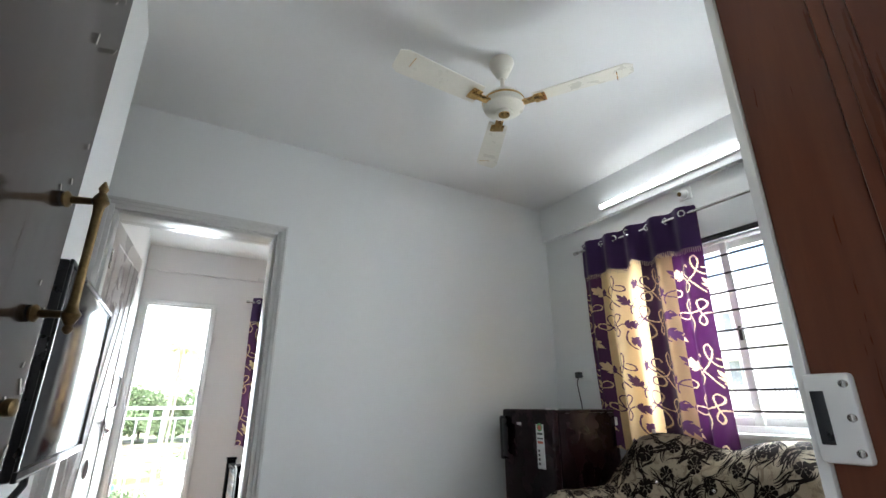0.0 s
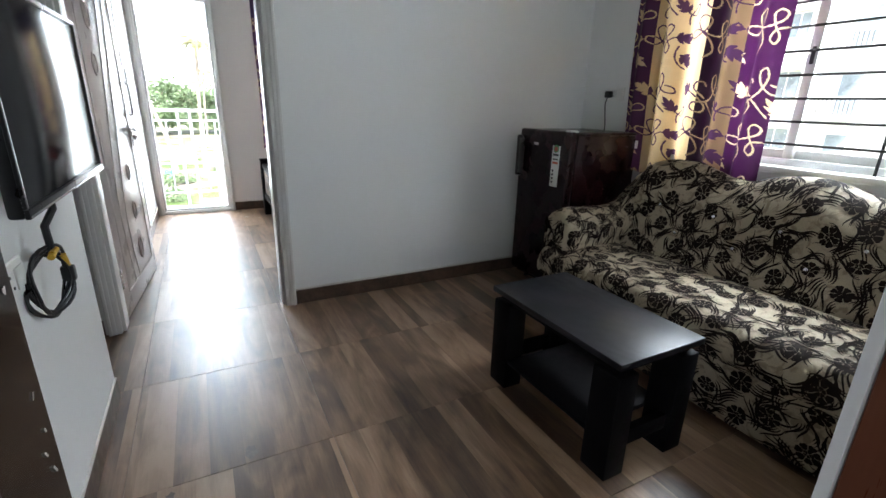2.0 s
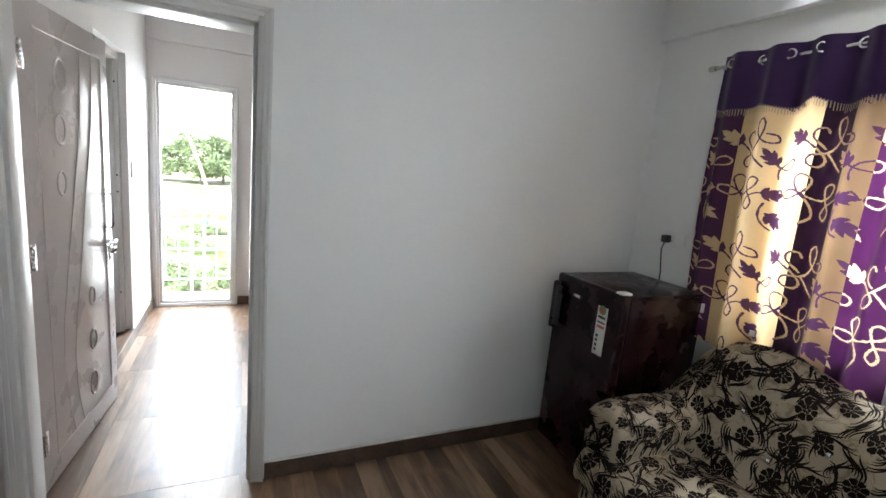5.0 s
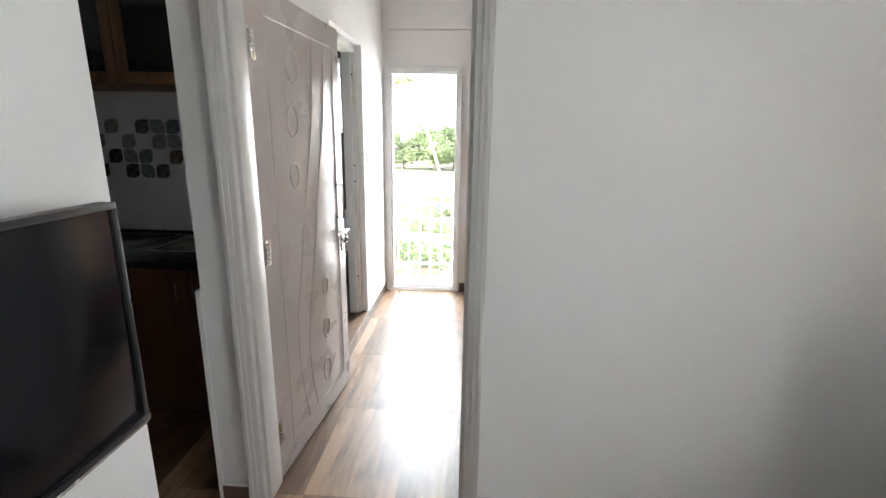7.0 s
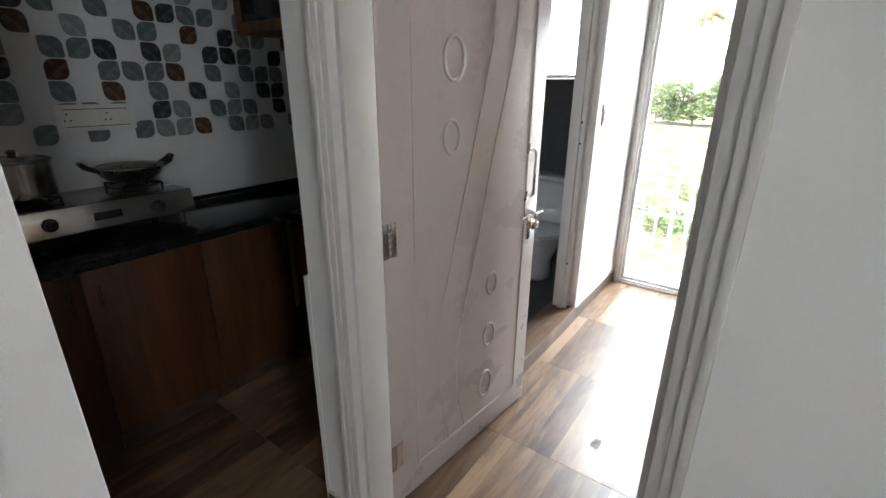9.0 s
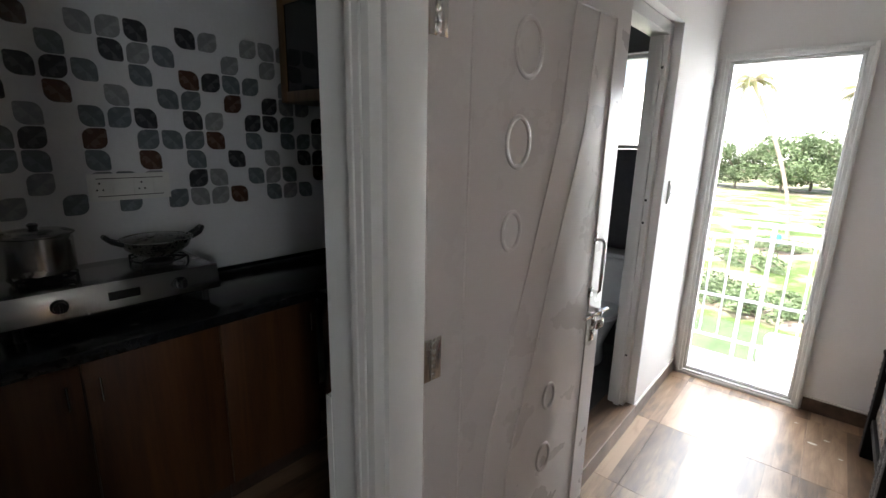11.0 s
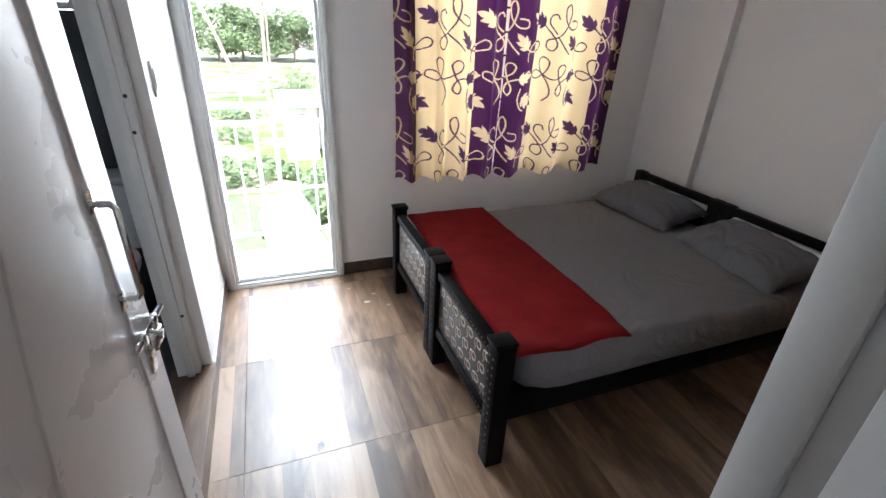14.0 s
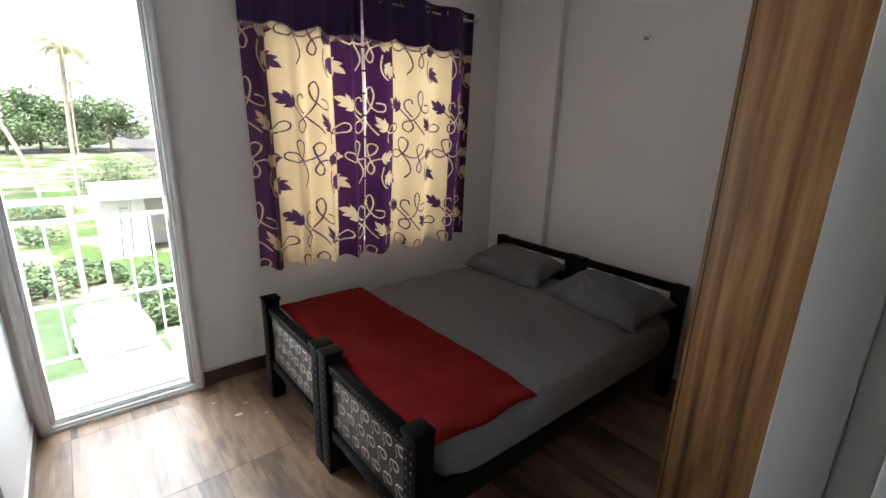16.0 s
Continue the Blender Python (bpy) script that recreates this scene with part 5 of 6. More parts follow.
def pillow(at, rz, seed, tilt):
    bm = bmesh.new()
    n = 26
    hx, hy, h = 0.190, 0.315, 0.088
    grids = []
    for s in (1, -1):
        g = []
        for j in range(n + 1):
            row = []
            for i in range(n + 1):
                a, b = 2 * i / n - 1, 2 * j / n - 1
                fat = (max(0, 1 - a ** 4) * max(0, 1 - b ** 4)) ** 0.55
                pin = 1 - 0.07 * (abs(a) ** 3 * (1 - b * b) + abs(b) ** 3 * (1 - a * a))
                p = Vector((a * 2.2, b * 2.6, seed))
                z = s * h * fat * (1.0 if s > 0 else 0.55) + (0.012 * noise.noise(p) + 0.010 * abs(noise.noise(p * 2.2))) * fat
                rim = max(abs(a), abs(b)) ** 3
                z += s * 0.016 * rim * fat * math.sin(12 * math.atan2(b, a) + 3 * noise.noise(p * 1.5) + seed)
                row.append(bm.verts.new((hx * a * pin, hy * b * pin, z)))
            g.append(row)
        grids.append(g)
        for j in range(n):
            for i in range(n):
                q = (g[j][i], g[j][i + 1], g[j + 1][i + 1], g[j + 1][i])
                bm.faces.new(q if s > 0 else q[::-1])
    bmesh.ops.remove_doubles(bm, verts=bm.verts[:], dist=1e-4)
    ob = solid("pillow", bm, PILLOW, "soft grey pillow on the grey sheet", "pillow", "pillows on the bed", smooth=80)
    ob.matrix_world = pose(*at) @ pose(0, 0, 0, 0, tilt, rz)
    return ob


pillow((2.60, 5.37, 0.562), 4, 1.0, -10)
pillow((2.585, 4.64, 0.566), -7, 5.0, -11)


def wardrobe():
    ob = thing("wardrobe", "tall walnut laminate wardrobe against the bedroom wall", "wardrobe", (1.84, 3.467, 0))
    part("side_panel", box(0, 0.018, 0, 0.445, 0, 2.10, 0.001), WARDROBE_WOOD, ob)
    part("edge_band", box(-0.001, 0.019, 0.445, 0.448, 0, 2.10, 0.0005), DOOR_WOOD, ob, "dark edge band")
    part("side_panel", box(1.17, 1.188, 0, 0.445, 0, 2.10, 0.001), WARDROBE_WOOD, ob)
    part("top_panel", box(0.018, 1.17, 0, 0.445, 2.08, 2.10, 0.001), WARDROBE_WOOD, ob)
    part("plinth", box(0.018, 1.17, 0.02, 0.42, 0, 0.08, 0.001), WARDROBE_WOOD, ob)
    part("back_panel", box(0.018, 1.17, 0.002, 0.01, 0.08, 2.08), WARDROBE_WOOD, ob)
    for x0, x1, hxp in ((0.020, 0.593, 0.55), (0.597, 1.168, 0.635)):
        d = part("door", box(x0, x1, 0.449, 0.467, 0.085, 2.075, 0.001), WARDROBE_WOOD, ob)
        part("handle", join(rod((hxp, 0.495, 0.98), (hxp, 0.495, 1.12), 0.005), rod((hxp, 0.466, 1.0), (hxp, 0.495, 1.0), 0.004), rod((hxp, 0.466, 1.1), (hxp, 0.495, 1.1), 0.004)), STEEL, d)
    return ob


wardrobe()
switch_plate("light_switch", "white switch plate beside the bathroom door", (-0.0205, 5.305, 1.335), 90, 0.085, 0.125, 1)
wh = thing("wall_hook", "small chrome hook fitting high on the wall", "hook", (3.049, 4.86, 2.02))
part("plate", box(-0.006, 0, -0.03, 0.03, -0.012, 0.012, 0.002), CHROME, wh)
for y in (-0.018, 0.018):
    part("peg", rod((-0.004, y, 0), (-0.03, y, 0.01), 0.005, 8), CHROME, wh)


# ---- kitchen ----
def base_unit(name, at, rz, width, label, turned=False):
    """Local x along the front, local y into the unit; the front at local y = 0."""
    ob = thing(name, label, "cabinet", at, rz, "kitchen base cabinets")
    part("carcass", box(0.002, width - 0.002, 0.02, 0.50, 0.10, 0.846, 0.002), KITCHEN_WOOD, ob)
    part("plinth", box(0.002, width - 0.002, 0.045, 0.07, 0.0, 0.10, 0.002), SKIRT, ob, "dark tiled plinth")
    d = part("door", box(0.003, width - 0.003, 0.0, 0.019, 0.105, 0.84, 0.0015), KITCHEN_WOOD, ob)
    hx = width - 0.045 if turned else 0.045
    part("handle", join(rod((hx, -0.020, 0.70), (hx, -0.020, 0.785), 0.0035, 8), rod((hx, 0.001, 0.712), (hx, -0.020, 0.712), 0.003, 6), rod((hx, 0.001, 0.773), (hx, -0.020, 0.773), 0.003, 6)), STEEL, d, "slim steel bar handle")
    return ob


for k in range(5):
    base_unit("base_cabinet", (-1.10, 1.53 + 0.447 * k, 0), 90, 0.447, "brown wood laminate kitchen base cabinet with flat door", k % 2 == 0)
for k in range(2):
    base_unit("base_cabinet", (-1.09 + 0.45 * k, 3.785, 0), 0, 0.45, "brown wood laminate kitchen base cabinet with flat door", k == 0)
worktop = thing("worktop", "polished black granite kitchen worktop", "worktop")
part("slab", box(-1.699, -1.078, 1.60, 4.419, 0.848, 0.888, 0.004), GRANITE, worktop)
part("slab_return", box(-1.0775, -0.175, 3.76, 4.419, 0.848, 0.888, 0.004), GRANITE, worktop)
solid("upstand", join(box(-1.699, -1.687, 1.60, 4.419, 0.889, 0.910, 0.002), box(-1.687, -0.175, 4.407, 4.419, 0.889, 0.910, 0.002)), GRANITE, "black granite strip along the tiles", "upstand")
solid("sink", join(box(-0.95, -0.45, 3.95, 3.965, 0.886, 0.898, 0.002), box(-0.95, -0.45, 4.30, 4.315, 0.886, 0.898, 0.002), box(-0.95, -0.935, 3.965, 4.30, 0.886, 0.898, 0.002), box(-0.465, -0.45, 3.965, 4.30, 0.886, 0.898, 0.002)), STEEL, "steel rim of the kitchen sink", "sink")


def stove():
    ob = thing("gas_stove", "two-burner stainless steel gas stove on the worktop", "stove", (-1.475, 3.06, 0.889))
    part("body", box(-0.19, 0.19, -0.345, 0.345, 0.055, 0.155, 0.008), STEEL, ob)
    part("front_panel", moved(box(-0.008, 0.008, -0.345, 0.345, -0.052, 0.052, 0.006), pose(0.198, 0, 0.108, 0, -12, 0)), STEEL, ob, "bright steel control panel")
    part("badge", box(0.204, 0.210, -0.05, 0.05, 0.092, 0.124, 0.001), BLACK_PLASTIC, ob)
    for y in (-0.19, 0.19):
        kn = part("knob", moved(lathe([(0.026, 0), (0.026, 0.008), (0.020, 0.012), (0.019, 0.030), (0.015, 0.032)], 18), pose(0.205, y, 0.108, 0, 90, 0)), BLACK_PLASTIC, ob)
        part("grip", box(0.235, 0.242, y - 0.004, y + 0.004, 0.092, 0.124, 0.002), BLACK_PLASTIC, kn)
        part("burner", moved(lathe([(0.055, 0), (0.055, 0.012), (0.035, 0.020), (0.010, 0.022)], 20), pose(-0.01, y, 0.153)), GRILLE, ob)
        sup = [tube([(c[0] * 1.0 - 0.01, y + c[1], 0.175) for c in circle(0, 0, 0.10, 0.10, 20)], 0.004, 6, True)]
        for k in range(4):
            a = math.pi / 4 + k * math.pi / 2
            sup.append(rod((-0.01 + 0.04 * math.cos(a), y + 0.04 * math.sin(a), 0.184), (-0.01 + 0.12 * math.cos(a), y + 0.12 * math.sin(a), 0.184), 0.005, 6))
            sup.append(rod((-0.01 + 0.12 * math.cos(a), y + 0.12 * math.sin(a), 0.184), (-0.01 + 0.12 * math.cos(a), y + 0.12 * math.sin(a), 0.150), 0.005, 6))
        part("pan_support", join(*sup), GRILLE, ob, "black pan support")
    for x in (-0.16, 0.16):
        for y in (-0.30, 0.30):
            part("foot", moved(lathe([(0.014, 0), (0.014, 0.056)], 10), pose(x, y, 0)), BLACK_PLASTIC, ob)
    return ob


stove()


def wok():
    ob = thing("wok", "steel wok with black handles and dark lid on the stove", "pan", (-1.485, 3.25, 1.078))
    part("rim", tube([(x, y, 0.071) for x, y in circle(0, 0, 0.136, 0.136, 32)], 0.0035, 6, True), STEEL, ob, "bright steel rim")
    part("bowl", lathe([(0.055, 0), (0.085, 0.008), (0.118, 0.035), (0.133, 0.068), (0.137, 0.070), (0.130, 0.070), (0.112, 0.036), (0.05, 0.006)], 32), DARK_STEEL, ob)
    part("lid", lathe([(0.128, 0.069), (0.11, 0.076), (0.06, 0.084), (0.015, 0.087)], 32), DARK_STEEL, ob)
    for s in (-1, 1):
        part("handle", tube([(-0.025, s * 0.128, 0.062), (-0.028, s * 0.165, 0.080), (-0.012, s * 0.182, 0.098), (0.012, s * 0.182, 0.098), (0.028, s * 0.165, 0.080), (0.025, s * 0.128, 0.062)], 0.010, 8), BLACK_PLASTIC, ob, "black loop handle")
    return ob


wok()
pot = thing("cooking_pot", "steel cooking pot with a rim on the stove", "pot", (-1.485, 2.865, 1.078))
part("body", lathe([(0.095, 0), (0.105, 0.004), (0.108, 0.015), (0.108, 0.135), (0.116, 0.140), (0.116, 0.143), (0.104, 0.140), (0.103, 0.012), (0.02, 0.008)], 32), STEEL, pot)
part("lid", lathe([(0.112, 0.143), (0.10, 0.150), (0.04, 0.158), (0.012, 0.160)], 28), STEEL, pot)
part("lid_knob", lathe([(0.012, 0.160), (0.018, 0.175), (0.010, 0.182)], 14), BLACK_PLASTIC, pot)
kp = switch_plate("kitchen_socket", "white four-module socket plate on the kitchen tiles", (-1.697, 3.237, 1.352), 90, 0.31, 0.115, 4)
part("groove", join(box(-0.125, 0.125, -0.0112, -0.0095, 0.036, 0.039), box(-0.125, 0.125, -0.0112, -0.0095, -0.039, -0.036), box(-0.125, -0.122, -0.0112, -0.0095, -0.036, 0.036), box(0.122, 0.125, -0.0112, -0.0095, -0.036, 0.036)), BED_PANEL, kp, "dark groove round the modules", 0)


def wall_cabinet(at, w, d, h, label):
    """Front towards -y, with a framed dark glass door."""
    ob = thing("wall_cabinet", label, "cabinet", at)
    part("carcass", box(0, w, 0.022, d, 0, h, 0.002), CABINET_WOOD, ob)
    for k in range(2):
        x0, x1 = w / 2 * k + 0.003, w / 2 * (k + 1) - 0.003
        dr = part("door_frame", join(box(x0, x0 + 0.055, 0, 0.02, 0.003, h - 0.003, 0.002), box(x1 - 0.055, x1, 0, 0.02, 0.003, h - 0.003, 0.002), box(x0 + 0.055, x1 - 0.055, 0, 0.02, 0.003, 0.058, 0.002), box(x0 + 0.055, x1 - 0.055, 0, 0.02, h - 0.058, h - 0.003, 0.002)), CABINET_WOOD, ob)
        part("glass", box(x0 + 0.055, x1 - 0.055, 0.008, 0.012, 0.058, h - 0.058), DARK_GLASS, dr, "smoked glass", 0)
    return ob


wall_cabinet((-1.695, 3.99, 1.758), 1.40, 0.425, 0.54, "wood-framed kitchen wall cabinet with smoked glass doors")


# leaf-shaped tile motifs on the kitchen wall
def motif_mesh(mat):
    bm = bmesh.new()
    s, n, r = 0.043, 6, 0.036
    pts = []
    for cx, cy, a0, big in ((s, s, 0, 1), (-s, s, 90, 0), (-s, -s, 180, 1), (s, -s, 270, 0)):
        rr = r if big else 0.012
        mx, my = cx - math.copysign(rr, cx), cy - math.copysign(rr, cy)
        pts += [(mx + rr * math.cos(radians(a0 + 90 * k / n)), my + rr * math.sin(radians(a0 + 90 * k / n))) for k in range(n + 1)]
    fr = [bm.verts.new((0.003, x * 0.985, y * 0.985)) for x, y in pts]
    bk = [bm.verts.new((0.0, x, y)) for x, y in pts]
    bm.faces.new(fr)
    for k in range(len(pts)):
        bm.faces.new((bk[k], bk[(k + 1) % len(pts)], fr[(k + 1) % len(pts)], fr[k]))
    return to_mesh("tile_motif", bm, mat, 0)


MOTIFS = [motif_mesh(plain("motif_" + nm, c, 0.25, 0, 0.09, 12, 90, 0.05)) for nm, c in (("grey", (0.27, 0.285, 0.295)), ("slate", (0.15, 0.175, 0.19)), ("charcoal", (0.055, 0.056, 0.062)), ("brown", (0.095, 0.052, 0.036)))]
rng = random.Random(21)
tiles_west = thing("tile_pattern", "grey and brown leaf-shaped tile pattern on the kitchen wall", "tile pattern", (-1.6995, 2.30, 1.255))
tagged(tiles_west, kind="structure")
tiles_north = thing("tile_pattern", "grey and brown leaf-shaped tile pattern on the kitchen end wall", "tile pattern", (-1.66, 4.4195, 1.255))
tagged(tiles_north, kind="structure")
ROWS = ("XB_XXX_B_X_XX", "X_XXX_B_XXX_X", "_X_X_XX_X_B_X", "B_X_XXX_B_XXX", "X_XXX_X_XXX_X", "_B_XXX_B_X_XX", "XXX_X_XXX_X_B", "_X_B_X_X_XXX_", "X_XXX_B_XXX_X")


def motif_row(parent, count, r, place, turn):
    for c in range(count):
        cell = ROWS[r % 9][c % 13]
        if cell != "_":
            k = 3 if cell == "B" and rng.random() < 0.7 else rng.choices((0, 1, 2), (5, 4, 2))[0]
            ob = piece("motif", MOTIFS[k], parent, place(c))
            ob.rotation_euler = (radians(90) if (c + r) % 2 else 0, 0, turn)


for r in range(9):
    motif_row(tiles_west, 21, r, lambda c: (0, 0.05 + c * 0.098, 0.03 + r * 0.090), 0)
    if r < 4:
        motif_row(tiles_north, 9, r, lambda c: (0.05 + c * 0.098, 0, 0.03 + r * 0.090), radians(-90))

# ---- bathroom ----
wc = thing("toilet", "white ceramic toilet with cistern", "toilet", (-0.50, 5.990, 0.05))
part("cistern", join(box(-0.19, 0.19, -0.19, -0.005, 0.38, 0.74, 0.03, 3)), CERAMIC, wc)
part("cistern_lid", box(-0.20, 0.20, -0.20, -0.002, 0.74, 0.775, 0.012, 3), CERAMIC, wc)
part("bowl", moved(lathe([(0.10, 0), (0.11, 0.02), (0.10, 0.15), (0.16, 0.30), (0.19, 0.37), (0.185, 0.385), (0.15, 0.375), (0.06, 0.25)], 28), pose(0, -0.38, 0) @ Matrix.Diagonal((0.95, 1.2, 1, 1))), CERAMIC, wc)
part("seat", moved(lathe([(0.19, 0.386), (0.195, 0.395), (0.19, 0.408), (0.02, 0.412)], 28), pose(0, -0.38, 0) @ Matrix.Diagonal((0.95, 1.2, 1, 1))), CERAMIC, wc)

# ---- outdoors ----
GRASS = Nodes("ground_mix")
_p = GRASS.place()
_a, _b = GRASS.noise(_p, 0.35, 5), GRASS.noise(_p, 4.0, 5)
GRASS.set(Base_Color=GRASS.mix(GRASS.ramp(_a, (0.45, 0.0), (0.58, 1.0)).outputs[0], GRASS.ramp(_b, (0.3, (0.045, 0.085, 0.018)), (0.7, (0.09, 0.16, 0.035))), GRASS.ramp(_b, (0.3, (0.26, 0.21, 0.16)), (0.7, (0.40, 0.35, 0.29)))), Roughness=0.95)
GRASS.bump(_b, 0.5, 0.1)
LEAVES = Nodes("foliage")
_i = LEAVES.n("NewGeometry")
LEAVES.set(Base_Color=LEAVES.ramp(_i.outputs["Random Per Island"], (0.0, (0.075, 0.115, 0.055)), (0.6, (0.12, 0.18, 0.085)), (1.0, (0.16, 0.235, 0.12))), Roughness=0.6)
PALM_LEAF = Nodes("palm_leaf")
_i = PALM_LEAF.n("NewGeometry")
PALM_LEAF.set(Base_Color=PALM_LEAF.ramp(_i.outputs["Random Per Island"], (0.0, (0.06, 0.09, 0.025)), (0.7, (0.13, 0.15, 0.05)), (1.0, (0.26, 0.20, 0.09))), Roughness=0.6)
BARK = plain("palm_bark", (0.28, 0.24, 0.20), 0.9, 0, 0.25, 6, 30, 0.4)
PLASTER = plain("white_facade_plaster", (0.76, 0.75, 0.73), 0.85, 0, 0.08, 0.5, 12, 0.1)
PLASTER_B = plain("pale_blue_facade_plaster", (0.58, 0.68, 0.70), 0.85, 0, 0.08, 0.5, 12, 0.1)
ROOF = plain("sheet_roof", (0.55, 0.55, 0.54), 0.6, 0, 0.1, 2, 20, 0.2)
PANE_FAR = plain("far_window_glass", (0.26, 0.30, 0.33), 0.15, 0, 0.2, 1, 9, 0.0)
ASPHALT = plain("asphalt", (0.09, 0.085, 0.08), 0.9, 0, 0.2, 1, 30, 0.3)
RAIL_WHITE = plain("white_rail_paint", (0.72, 0.72, 0.71), 0.4, 0, 0.04, 6, 90, 0.03)
BALC_TILE = plain("pale_blue_balcony_tile", (0.72, 0.75, 0.76), 0.35, 0, 0.06, 4, 60, 0.03)
CAR_WHITE = plain("white_car_paint", (0.70, 0.70, 0.70), 0.25, 0, 0.02, 2, 40, 0.0, 0.5)
BLUE = plain("blue_plastic", (0.05, 0.22, 0.45), 0.5, 0, 0.08, 3, 40, 0.0)
GROUND = -5.0
LAWN = plain("lawn", (0.085, 0.14, 0.065), 0.95, 0, 0.25, 1.5, 40, 0.5)
structure("ground", box(-900, 900, -900, 900, GROUND - 0.5, GROUND), GRASS.mat, "grass and bare earth below the house", "ground")
structure("lawn", box(-4.5, 1.8, 14.2, 22.5, GROUND, GROUND + 0.02), LAWN, "bright mown lawn patch beside the car", "lawn")
structure("road", box(9.0, 16.5, -200, 200, GROUND, GROUND + 0.03), ASPHALT, "dusty street below the window", "road")
structure("house_base", join(box(-1.94, 3.22, 0.52, 6.03, GROUND, -0.16)), PLASTER, "plastered lower storeys of the house", "wall")
structure("balcony_floor", box(-0.6, 1.15, 6.196, 6.66, -0.16, -0.045, 0.004), BALC_TILE, "pale tiled balcony floor", "balcony")
# added emissive sheets paint a bright haze over the dull horizon
structure("backdrop", join(box(-260, 260, 259, 260, GROUND, 32), box(259, 260, -260, 259, GROUND, 32)), glow("glowing_haze_sheet", (0.93, 0.97, 1.0), 0.9), "glowing pale sheet added as haze in the far distance", "backdrop")
rail = thing("balcony_rail", "white painted steel balcony rail", "railing", (0.3, 6.52, -0.045))
part("top_rail", box(-0.9, 0.85, -0.02, 0.02, 1.075, 1.107, 0.006), RAIL_WHITE, rail)
for z in (0.975, 0.505, 0.175):
    part("rail_bar", box(-0.9, 0.85, -0.009, 0.009, z, z + 0.02, 0.002), RAIL_WHITE, rail)
for k in range(15):
    x = -0.87 + k * 0.12
    main = k in (0, 7, 8, 14)
    part("baluster", box(x - (0.014 if main else 0.007), x + (0.014 if main else 0.007), -0.008, 0.008, 0.0 if main else 0.18, 1.08 if main else 0.98, 0.002), RAIL_WHITE, rail)


def leaf_cloud(blobs, count, size, seed):
    """Many small leaves spread through overlapping clumps with gaps."""
    r = random.Random(seed)
    verts, faces = [], []
    for k in range(count):
        cx, cy, cz, rx, rz = blobs[r.randrange(len(blobs))]
        d = Vector((r.gauss(0, 1), r.gauss(0, 1), r.gauss(0, 1))).normalized() * r.uniform(0.55, 1.0) ** 0.5
        p = Vector((cx + d.x * rx, cy + d.y * rx, cz + d.z * rz))
        a = Vector((r.gauss(0, 1), r.gauss(0, 1), r.gauss(0, 0.5))).normalized() * size * r.uniform(0.6, 1.3)
        b = a.cross(Vector((r.gauss(0, 1), r.gauss(0, 1), r.gauss(0, 1)))).normalized() * size * 0.35
        n = len(verts)
        verts += [p - a, p + b, p + a, p - b]
        faces.append((n, n + 1, n + 2, n + 3))
    me = bpy.data.meshes.new("leaves")
    me.from_pydata(verts, [], faces)
    me.materials.append(LEAVES.mat)
    return me


def broad_tree(at, h, spread, seed, count=6500):
    r = random.Random(seed)
    ob = thing("tree", "dense green broadleaf tree", "tree", at, 0, "trees beyond the plot")
    bms = [tube([(0, 0, 0), (0.1, 0.1, h * 0.25), (0.0, 0.2, h * 0.5)], 0.22, 8)]
    blobs = []
    for k in range(14):
        a, q = k * 2.4, spread * r.uniform(0.2, 0.8)
        end = (q * math.cos(a), q * math.sin(a), h * r.uniform(0.24, 0.85))
        bms.append(tube([(0, 0.1, h * 0.3), (end[0] * 0.5, end[1] * 0.5, end[2] * 0.75), end], 0.08, 6))
        blobs.append((*end, spread * r.uniform(0.3, 0.5), h * r.uniform(0.13, 0.24)))
    part("trunk", join(*bms), BARK, ob)
    crown = new("crown", leaf_cloud(blobs, count, 0.30, seed))
    crown.parent = ob
    return ob


def bush(at, w, h, seed, count=1400, size=0.12):
    r = random.Random(seed)
    ob = thing("bush", "low green bush on the open plot", "bush", at, 0, "bushes on the plot")
    blobs = [(r.uniform(-w, w) * 0.7, r.uniform(-w, w) * 0.5, h * r.uniform(0.3, 0.6), w * r.uniform(0.3, 0.5), h * r.uniform(0.3, 0.45)) for _ in range(7)]
    part("stems", join(*[tube([(0, 0, 0), (b[0] * 0.5, b[1] * 0.5, b[2] * 0.6), b[:3]], 0.03, 5) for b in blobs]), BARK, ob)
    c = new("leaves", leaf_cloud(blobs, count, size, seed))
    c.parent = ob
    return ob


